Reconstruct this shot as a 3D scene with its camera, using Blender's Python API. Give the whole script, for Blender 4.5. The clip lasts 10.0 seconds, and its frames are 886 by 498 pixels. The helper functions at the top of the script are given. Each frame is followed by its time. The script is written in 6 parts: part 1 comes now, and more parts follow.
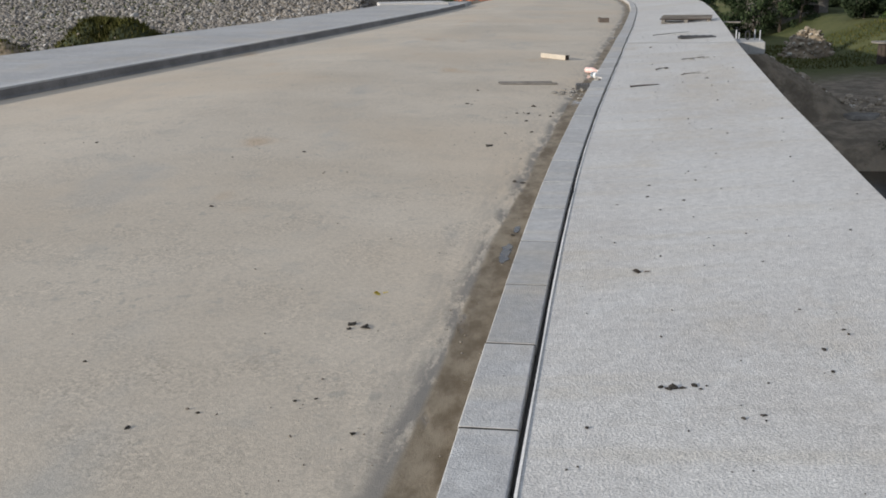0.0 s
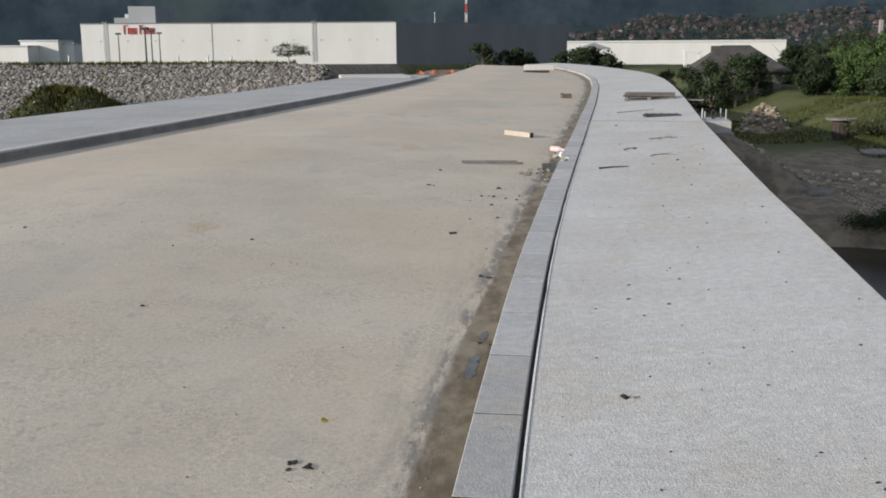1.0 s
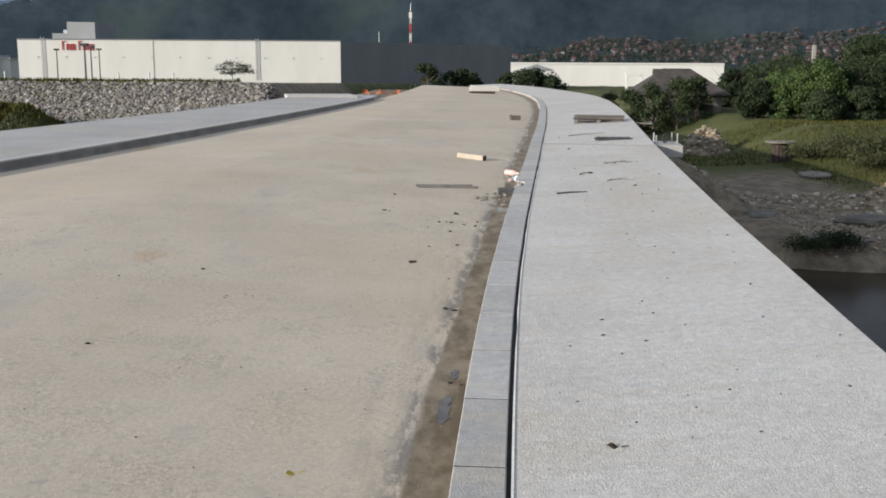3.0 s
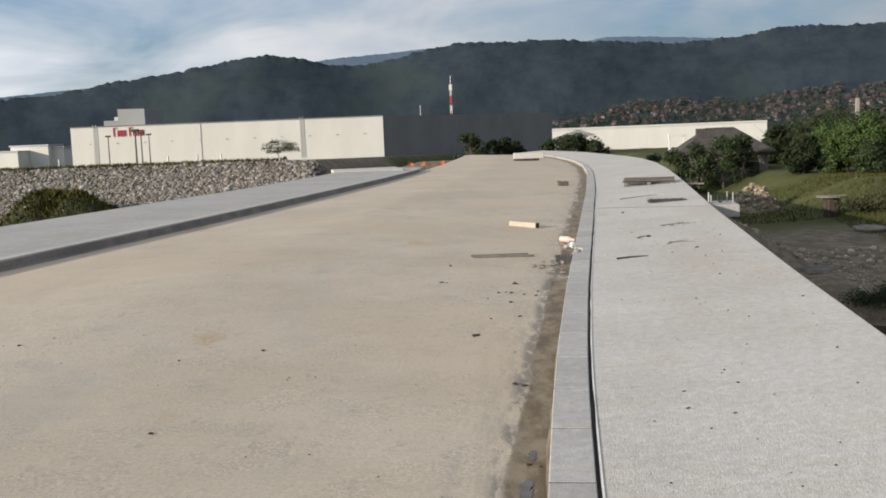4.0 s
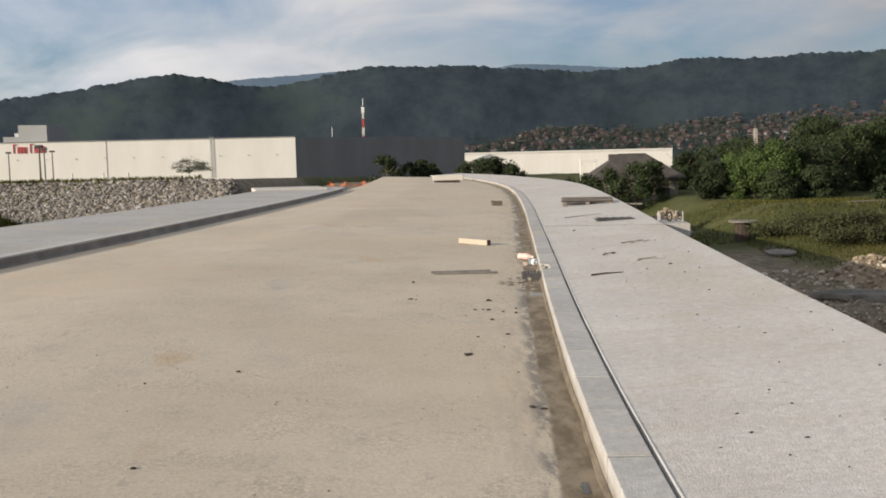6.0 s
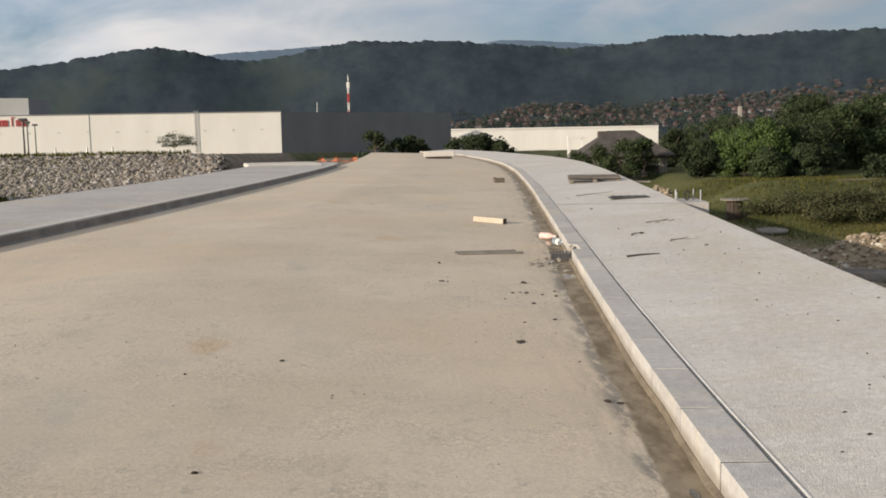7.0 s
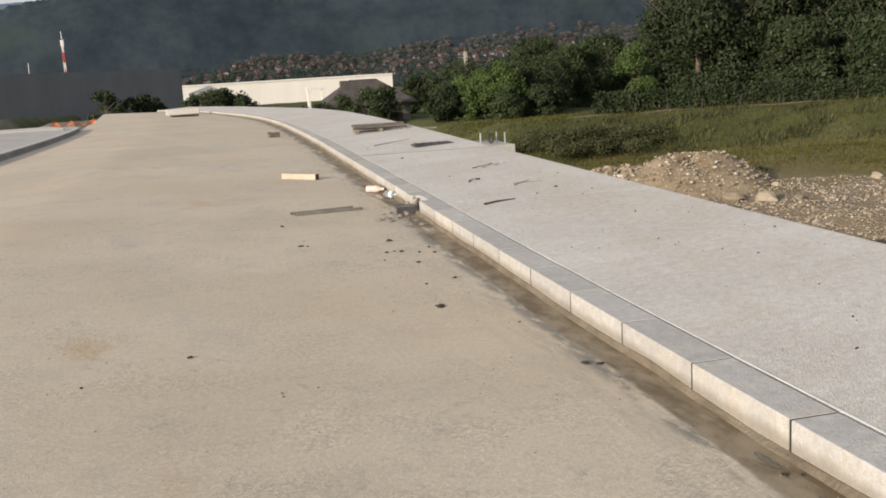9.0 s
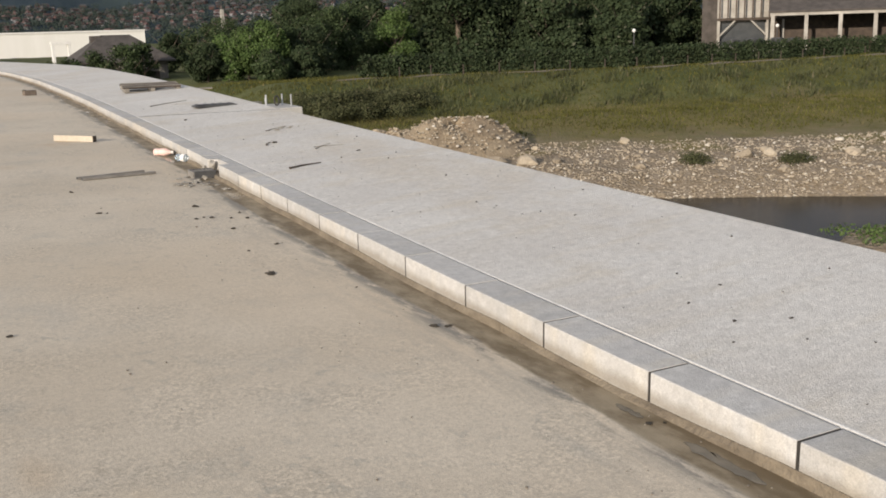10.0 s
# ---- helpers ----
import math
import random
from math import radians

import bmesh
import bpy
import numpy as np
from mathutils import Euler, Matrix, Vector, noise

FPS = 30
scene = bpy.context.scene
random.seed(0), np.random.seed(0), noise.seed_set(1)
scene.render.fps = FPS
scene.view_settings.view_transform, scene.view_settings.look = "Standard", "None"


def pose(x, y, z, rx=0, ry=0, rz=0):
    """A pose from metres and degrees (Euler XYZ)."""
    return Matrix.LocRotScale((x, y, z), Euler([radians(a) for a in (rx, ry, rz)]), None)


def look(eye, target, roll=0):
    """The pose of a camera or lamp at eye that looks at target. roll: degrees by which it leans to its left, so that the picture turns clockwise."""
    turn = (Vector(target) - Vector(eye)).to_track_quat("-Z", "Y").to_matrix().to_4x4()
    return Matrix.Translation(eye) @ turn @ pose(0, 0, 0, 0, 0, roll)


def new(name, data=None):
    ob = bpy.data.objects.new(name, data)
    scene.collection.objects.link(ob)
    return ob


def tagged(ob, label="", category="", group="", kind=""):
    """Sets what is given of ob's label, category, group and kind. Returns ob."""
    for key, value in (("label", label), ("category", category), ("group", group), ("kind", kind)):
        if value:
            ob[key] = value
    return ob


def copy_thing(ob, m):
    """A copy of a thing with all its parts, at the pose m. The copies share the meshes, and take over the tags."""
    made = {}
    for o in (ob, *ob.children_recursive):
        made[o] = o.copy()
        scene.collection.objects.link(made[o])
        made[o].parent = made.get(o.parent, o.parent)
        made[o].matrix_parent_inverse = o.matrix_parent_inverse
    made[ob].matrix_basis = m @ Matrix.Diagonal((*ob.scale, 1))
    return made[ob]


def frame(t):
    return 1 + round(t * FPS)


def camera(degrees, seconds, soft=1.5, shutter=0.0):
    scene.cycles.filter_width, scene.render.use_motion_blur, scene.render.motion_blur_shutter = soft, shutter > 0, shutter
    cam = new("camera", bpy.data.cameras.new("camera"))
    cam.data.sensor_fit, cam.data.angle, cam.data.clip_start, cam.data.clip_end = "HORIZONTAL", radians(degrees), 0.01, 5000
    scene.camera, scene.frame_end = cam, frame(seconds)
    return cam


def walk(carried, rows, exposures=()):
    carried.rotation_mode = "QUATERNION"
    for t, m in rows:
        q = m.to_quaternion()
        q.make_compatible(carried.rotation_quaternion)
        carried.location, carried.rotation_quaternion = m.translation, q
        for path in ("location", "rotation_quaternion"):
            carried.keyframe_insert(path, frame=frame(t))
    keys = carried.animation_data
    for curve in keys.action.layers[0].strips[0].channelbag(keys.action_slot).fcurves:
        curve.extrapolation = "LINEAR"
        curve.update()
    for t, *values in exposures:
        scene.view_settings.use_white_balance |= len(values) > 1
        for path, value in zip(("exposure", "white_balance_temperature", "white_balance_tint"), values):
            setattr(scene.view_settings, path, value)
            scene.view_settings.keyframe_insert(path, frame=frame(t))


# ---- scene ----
cam = camera(48.39, 10.0, soft=1.8)

# seconds, place, yaw to the left, pitch, lean to the left
PATH = [
    (0.0, 0.874, -1.613, 1.555, 7.04, -15.33, -1.11),
    (0.5, 0.817, -1.270, 1.565, 6.83, -12.79, -0.60),
    (1.0, 0.803, -0.900, 1.599, 4.67, -11.35, -0.33),
    (1.5, 0.814, -0.675, 1.598, 3.96, -11.83, 1.39),
    (2.0, 0.734, -0.625, 1.613, 3.85, -11.55, -0.11),
    (2.5, 0.700, -0.625, 1.622, 1.46, -10.74, 0.65),
    (2.7, 0.683, -0.623, 1.625, 1.25, -10.45, 0.66),
    (3.8, 0.529, -0.475, 1.630, 3.32, -8.72, -2.06),
    (4.0, 0.510, -0.403, 1.627, 4.03, -6.19, -2.23),
    (4.5, 0.385, -0.245, 1.540, 1.11, -5.67, 0.53),
    (5.0, 0.165, -0.125, 1.511, -1.45, -5.27, -0.80),
    (5.5, 0.000, 0.000, 1.500, 0.00, -5.20, 0.01),
    (5.7, -0.055, 0.088, 1.479, -0.54, -4.97, -0.43),
    (6.8, -0.543, 0.612, 1.498, -1.59, -5.54, -2.53),
    (7.0, -0.641, 0.697, 1.488, -2.20, -6.39, -1.02),
    (7.5, -0.845, 0.966, 1.512, -3.74, -5.89, -1.73),
    (8.0, -1.180, 1.178, 1.503, -7.44, -6.39, -1.59),
    (8.5, -1.418, 1.385, 1.520, -14.89, -9.72, -1.89),
    (9.0, -1.653, 1.605, 1.488, -17.06, -9.75, -3.58),
    (9.5, -1.842, 1.726, 1.506, -20.34, -10.60, -1.25),
    (10.0, -2.048, 1.824, 1.513, -30.94, -12.52, -1.77),
]

# seconds, stops, kelvin, tint
EXPOSURE = [(0, 0.11, 5800, 10), (2.7, 0.26, 5850, 10), (4.0, 0.27, 6250, 10), (4.6, 0.27, 6200, 10), (5.5, 0.28, 6450, 11), (7.5, 0.29, 6650, 12), (9, 0.34, 6600, 12), (10, 0.32, 6350, 12)]


def carried_pose(x, y, z, yaw, pitch, lean):
    return pose(x, y, z, 90 + pitch, 0, yaw) @ pose(0, 0, 0, 0, 0, lean)


walk(cam, [(r[0], carried_pose(*r[1:])) for r in PATH], EXPOSURE)


# ---------------------------------------------------------------- light
SUN_TO = Vector((-0.85, -0.51, 0.248)).normalized()
sun = new("sun", bpy.data.lights.new("sun", "SUN"))
sun.data.energy = 3.9
sun.data.angle = radians(0.6)
sun.data.color = (1.0, 0.87, 0.70)
sun.matrix_world = look(SUN_TO * 50, (0, 0, 0))

world = bpy.data.worlds.new("sky")
scene.world = world
world.use_nodes = True


def build_sky():
    nt = world.node_tree
    nd, ln = nt.nodes, nt.links
    nd.clear()
    out = nd.new("ShaderNodeOutputWorld")
    bg = nd.new("ShaderNodeBackground")
    sky = nd.new("ShaderNodeTexSky")
    sky.sky_type = "NISHITA"
    sky.sun_disc = False
    sky.sun_elevation = math.asin(SUN_TO.z)
    sky.sun_rotation = math.atan2(SUN_TO.x, SUN_TO.y)
    sky.air_density, sky.dust_density, sky.ozone_density = 1.0, 1.5, 1.6
    co = nd.new("ShaderNodeTexCoord")
    sep = nd.new("ShaderNodeSeparateXYZ")
    ln.new(co.outputs["Generated"], sep.inputs[0])
    # cloud sheet: the direction laid on a flat layer overhead
    up = nd.new("ShaderNodeMath")
    up.operation = "MAXIMUM"
    up.inputs[1].default_value = 0.0
    ln.new(sep.outputs[2], up.inputs[0])
    add = nd.new("ShaderNodeMath")
    add.inputs[1].default_value = 0.22
    ln.new(up.outputs[0], add.inputs[0])
    comb = nd.new("ShaderNodeCombineXYZ")
    for k in (0, 1):
        dv = nd.new("ShaderNodeMath")
        dv.operation = "DIVIDE"
        ln.new(sep.outputs[k], dv.inputs[0])
        ln.new(add.outputs[0], dv.inputs[1])
        ln.new(dv.outputs[0], comb.inputs[k])
    drift = nd.new("ShaderNodeVectorMath")
    drift.inputs[1].default_value = (6.3, 2.1, 0.0)
    ln.new(comb.outputs[0], drift.inputs[0])
    n1 = nd.new("ShaderNodeTexNoise")
    n1.inputs["Scale"].default_value = 1.25
    n1.inputs["Detail"].default_value = 8
    n1.inputs["Roughness"].default_value = 0.55
    n1.inputs["Distortion"].default_value = 0.6
    ln.new(drift.outputs[0], n1.inputs["Vector"])
    r1 = nd.new("ShaderNodeValToRGB")
    r1.color_ramp.elements[0].position, r1.color_ramp.elements[1].position = 0.27, 0.60
    ln.new(n1.outputs[0], r1.inputs[0])
    n2 = nd.new("ShaderNodeTexNoise")
    n2.inputs["Scale"].default_value = 2.6
    n2.inputs["Detail"].default_value = 6
    ln.new(drift.outputs[0], n2.inputs["Vector"])
    r2 = nd.new("ShaderNodeValToRGB")
    r2.color_ramp.elements[0].position, r2.color_ramp.elements[0].color = 0.36, (5.0, 5.35, 5.8, 1)
    r2.color_ramp.elements[1].position, r2.color_ramp.elements[1].color = 0.66, (6.6, 6.6, 6.6, 1)
    ln.new(n2.outputs[0], r2.inputs[0])
    mix = nd.new("ShaderNodeMix")
    mix.data_type = "RGBA"
    ln.new(r1.outputs[0], mix.inputs[0])
    tone = nd.new("ShaderNodeMix")
    tone.data_type = "RGBA"
    tone.blend_type = "MULTIPLY"
    tone.inputs[0].default_value = 1.0
    tone.inputs[7].default_value = (0.85, 0.97, 1.22, 1)
    ln.new(sky.outputs[0], tone.inputs[6])
    ln.new(tone.outputs[2], mix.inputs[6])
    ln.new(r2.outputs[0], mix.inputs[7])
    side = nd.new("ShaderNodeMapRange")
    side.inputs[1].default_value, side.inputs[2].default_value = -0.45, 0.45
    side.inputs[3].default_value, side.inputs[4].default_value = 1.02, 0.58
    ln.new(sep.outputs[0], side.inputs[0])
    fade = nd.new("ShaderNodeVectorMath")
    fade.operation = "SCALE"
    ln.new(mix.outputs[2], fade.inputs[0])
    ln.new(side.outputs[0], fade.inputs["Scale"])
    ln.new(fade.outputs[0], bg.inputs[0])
    bg.inputs[1].default_value = 0.102
    ln.new(bg.outputs[0], out.inputs[0])


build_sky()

# ---------------------------------------------------------------- materials


class Shader:
    """A short way to write a node material."""

    def __init__(self, name, rough=0.8, metal=0.0, spec=0.5):
        self.mat = bpy.data.materials.new(name)
        self.mat.use_nodes = True
        self.nt = self.mat.node_tree
        self.bsdf = self.nt.nodes["Principled BSDF"]
        self.bsdf.inputs["Roughness"].default_value = rough
        self.bsdf.inputs["Metallic"].default_value = metal
        self.bsdf.inputs["Specular IOR Level"].default_value = spec
        self._pos = None

    def node(self, kind, **kw):
        return self.nt.nodes.new(kind)

    def link(self, a, b):
        self.nt.links.new(a, b)

    def pos(self):
        if self._pos is None:
            self._pos = self.node("ShaderNodeNewGeometry").outputs["Position"]
        return self._pos

    def obj(self):
        return self.node("ShaderNodeTexCoord").outputs["Object"]

    def uv(self):
        return self.node("ShaderNodeUVMap").outputs[0]

    def axis(self, vec, k):
        n = self.node("ShaderNodeSeparateXYZ")
        self.link(vec, n.inputs[0])
        return n.outputs[k]

    def stretch(self, vec, sx, sy, sz):
        n = self.node("ShaderNodeMapping")
        n.inputs["Scale"].default_value = (sx, sy, sz)
        self.link(vec, n.inputs[0])
        return n.outputs[0]

    def noise(self, scale, detail=4, rough=0.55, vec=None, dist=0.0):
        n = self.node("ShaderNodeTexNoise")
        n.inputs["Scale"].default_value = scale
        n.inputs["Detail"].default_value = detail
        n.inputs["Roughness"].default_value = rough
        n.inputs["Distortion"].default_value = dist
        self.link(vec if vec is not None else self.pos(), n.inputs["Vector"])
        return n.outputs[0]

    def cells(self, scale, vec=None, out="Distance", rnd=1.0):
        n = self.node("ShaderNodeTexVoronoi")
        n.inputs["Scale"].default_value = scale
        n.inputs["Randomness"].default_value = rnd
        self.link(vec if vec is not None else self.pos(), n.inputs["Vector"])
        return n.outputs[out]

    def ramp(self, fac, *stops):
        n = self.node("ShaderNodeValToRGB")
        el = n.color_ramp.elements
        while len(el) < len(stops):
            el.new(0.5)
        for e, (p, c) in zip(el, stops):
            e.position = p
            e.color = (c, c, c, 1) if isinstance(c, (int, float)) else (*c, 1)
        self.link(fac, n.inputs[0])
        return n.outputs[0]

    def span(self, v, a, b, lo=0.0, hi=1.0):
        n = self.node("ShaderNodeMapRange")
        n.interpolation_type = "SMOOTHSTEP"
        for k, x in zip((1, 2, 3, 4), (a, b, lo, hi)):
            n.inputs[k].default_value = x
        self.link(v, n.inputs[0])
        return n.outputs[0]

    def math(self, op, a, b):
        n = self.node("ShaderNodeMath")
        n.operation = op
        for k, x in enumerate((a, b)):
            if isinstance(x, (int, float)):
                n.inputs[k].default_value = x
            else:
                self.link(x, n.inputs[k])
        return n.outputs[0]

    def mix(self, fac, a, b, how="MIX"):
        n = self.node("ShaderNodeMix")
        n.data_type = "RGBA"
        n.blend_type = how
        for k, x in ((0, fac), (6, a), (7, b)):
            if isinstance(x, (int, float)):
                n.inputs[k].default_value = x if k == 0 else (x, x, x, 1)
            elif isinstance(x, tuple):
                n.inputs[k].default_value = (*x, 1)
            else:
                self.link(x, n.inputs[k])
        return n.outputs[2]

    def rand(self):
        return self.node("ShaderNodeObjectInfo").outputs["Random"]

    def island(self):
        return self.node("ShaderNodeNewGeometry").outputs["Random Per Island"]

    def bump(self, height, strength=0.3, distance=0.01):
        n = self.node("ShaderNodeBump")
        n.inputs["Strength"].default_value = strength
        n.inputs["Distance"].default_value = distance
        self.link(height, n.inputs["Height"])
        self.link(n.outputs[0], self.bsdf.inputs["Normal"])

    def done(self, color, rough=None):
        if isinstance(color, tuple):
            self.bsdf.inputs["Base Color"].default_value = (*color, 1)
        else:
            self.link(color, self.bsdf.inputs["Base Color"])
        if rough is not None:
            if isinstance(rough, (int, float)):
                self.bsdf.inputs["Roughness"].default_value = rough
            else:
                self.link(rough, self.bsdf.inputs["Roughness"])
        return self.mat


def mottled(name, a, b, scale=3.0, fine=60.0, rough=0.85, bump=0.25, dist=0.01, metal=0.0, vary=0.0):
    """A plain surface between two colours, with coarse patches and a fine grain."""
    s = Shader(name, rough, metal)
    v = s.obj()
    c = s.mix(s.span(s.noise(scale, 5, vec=v), 0.3, 0.7), a, b)
    g = s.noise(fine, 3, vec=v)
    c = s.mix(0.35, c, s.ramp(g, (0.25, 0.55), (0.75, 1.4)), "MULTIPLY")
    if vary:
        c = s.mix(1.0, c, s.ramp(s.rand(), (0.0, 1 - vary), (1.0, 1 + vary)), "MULTIPLY")
    s.bump(g, bump, dist)
    return s.done(c)


def road_material():
    s = Shader("dusty_concrete_road", 0.92, spec=0.25)
    u = s.axis(s.uv(), 0)
    big = s.noise(0.35, 5, 0.6)
    mid = s.noise(2.2, 6, 0.65)
    fine = s.math("ADD", s.math("MULTIPLY", s.noise(130, 3, 0.75), 0.6), s.math("MULTIPLY", s.noise(38, 4, 0.7), 0.4))
    c = s.mix(s.span(big, 0.34, 0.66), (0.555, 0.482, 0.378), (0.63, 0.555, 0.445))
    c = s.mix(s.span(s.noise(0.9, 4, 0.6, s.stretch(s.pos(), 1, 0.35, 1)), 0.56, 0.72), c, (0.50, 0.465, 0.40))
    c = s.mix(s.math("MULTIPLY", s.span(mid, 0.52, 0.72), 0.45), c, (0.44, 0.41, 0.35))
    # rusty smears
    c = s.mix(s.math("MULTIPLY", s.span(s.noise(0.8, 3, 0.5, s.stretch(s.pos(), 1, 0.6, 1)), 0.62, 0.72), 0.45), c, (0.50, 0.33, 0.17))
    c = s.mix(0.45, c, s.ramp(fine, (0.34, 0.40), (0.66, 1.5)), "MULTIPLY")
    chips = s.cells(85, out="Color")
    c = s.mix(s.math("MULTIPLY", s.span(s.noise(1.7, 4, 0.6), 0.42, 0.62), 0.35), c, s.mix(1.0, c, s.ramp(s.axis(chips, 0), (0.1, 0.45), (0.9, 1.35)), "MULTIPLY"))
    # shallow flaked-off scabs
    scab = s.math("MULTIPLY", s.span(s.noise(11, 6, 0.72, s.stretch(s.pos(), 1, 0.8, 1)), 0.56, 0.63), s.span(s.noise(0.8, 4, 0.6), 0.42, 0.60))
    c = s.mix(s.math("MULTIPLY", scab, 0.6), c, (0.36, 0.335, 0.285))
    c = s.mix(s.math("MULTIPLY", s.span(s.noise(0.22, 3, 0.5), 0.45, 0.65), 0.5), c, (0.61, 0.50, 0.365))
    # grit
    grit = s.span(s.cells(26), 0.10, 0.16, 1, 0)
    grit = s.math("MULTIPLY", grit, s.span(s.noise(3.1, 4), 0.5, 0.7))
    c = s.mix(s.math("MULTIPLY", grit, 0.55), c, (0.17, 0.15, 0.12))
    # worn grey band beside the gutter, then the wet muddy gutter
    along = s.stretch(s.pos(), 1, 0.16, 1)
    edge = s.math("ADD", u, s.math("MULTIPLY", s.math("SUBTRACT", s.noise(1.6, 6, 0.65, along), 0.5), 0.62))
    worn = s.math("MULTIPLY", s.span(edge, 0.15, 0.70, 1, 0), s.span(s.noise(7.5, 6, 0.75, along), 0.42, 0.62))
    c = s.mix(s.math("MULTIPLY", worn, 0.6), c, (0.29, 0.27, 0.235))
    edge2 = s.math("ADD", u, s.math("MULTIPLY", s.math("SUBTRACT", s.noise(2.3, 5, 0.6, along), 0.5), 0.18))
    wet = s.span(edge2, 0.20, 0.24, 1, 0)
    crust = s.math("MULTIPLY", s.span(edge2, 0.36, 0.26, 0, 1), s.span(s.noise(6.0, 6, 0.7, s.stretch(s.pos(), 1, 0.3, 1)), 0.44, 0.54))
    c = s.mix(s.math("MULTIPLY", crust, 0.8), c, (0.20, 0.19, 0.172))
    mud = s.mix(s.span(s.noise(6.0, 6, 0.68, s.stretch(s.pos(), 1, 0.42, 1)), 0.36, 0.64), (0.15, 0.115, 0.07), (0.30, 0.25, 0.175))
    c = s.mix(wet, c, mud)
    puddle = s.math("MULTIPLY", wet, s.span(s.noise(4.5, 3, 0.5, s.stretch(s.pos(), 1, 0.3, 1)), 0.60, 0.68))
    s.bump(s.math("ADD", s.math("MULTIPLY", s.math("ADD", fine, s.math("MULTIPLY", mid, 1.2)), s.math("SUBTRACT", 1.0, puddle)), s.math("MULTIPLY", grit, 0.4)), 0.5, 0.007)
    return s.done(c, s.mix(puddle, s.mix(wet, 0.94, 0.62), 0.12))


def walk_material(name, a, b, bump=0.45, mud=False):
    s = Shader(name, 0.9, spec=0.3)
    fine = s.noise(125, 3, 0.75)
    pits = s.cells(95)
    c = s.mix(s.span(s.noise(0.7, 5, 0.6), 0.33, 0.67), a, b)
    c = s.mix(s.math("MULTIPLY", s.span(s.noise(1.4, 4, 0.5, s.stretch(s.pos(), 0.4, 3, 1)), 0.48, 0.72), 0.5), c, (0.58, 0.53, 0.44))
    # washed-out tan stains and paler scuffed patches
    c = s.mix(s.math("MULTIPLY", s.span(s.noise(0.55, 6, 0.68, s.stretch(s.pos(), 1, 0.6, 1)), 0.50, 0.64), 0.42), c, (0.55, 0.485, 0.385))
    c = s.mix(s.math("MULTIPLY", s.span(s.noise(2.6, 6, 0.72), 0.52, 0.66), 0.45), c, (0.64, 0.63, 0.60))
    c = s.mix(0.6, c, s.ramp(s.noise(17, 5, 0.75), (0.30, 0.74), (0.70, 1.24)), "MULTIPLY")
    c = s.mix(0.3 if mud else 0.62, c, s.ramp(fine, (0.32, 0.5), (0.68, 1.4)), "MULTIPLY")
    c = s.mix(s.math("MULTIPLY", s.span(pits, 0.05, 0.2, 1, 0), 0.4), c, (0.30, 0.29, 0.27))
    c = s.mix(s.math("MULTIPLY", s.span(s.cells(4.1), 0.015, 0.03, 1, 0), 0.8), c, (0.12, 0.11, 0.10))
    if mud:
        c = s.mix(1.0, c, s.ramp(s.rand(), (0.0, 0.90), (1.0, 1.07)), "MULTIPLY")
        zo = s.axis(s.obj(), 2)
        splash = s.span(s.math("ADD", zo, s.math("MULTIPLY", s.math("SUBTRACT", s.noise(2.2, 6, 0.7), 0.5), 0.09)), -0.115, -0.055, 1, 0)
        c = s.mix(s.math("MULTIPLY", splash, 0.62), c, (0.22, 0.185, 0.135))
    s.bump(s.math("ADD", s.math("ADD", fine, s.math("MULTIPLY", s.noise(30, 3, 0.6), 0.15)), s.math("MULTIPLY", pits, 0.55)), bump, 0.008)
    return s.done(c)


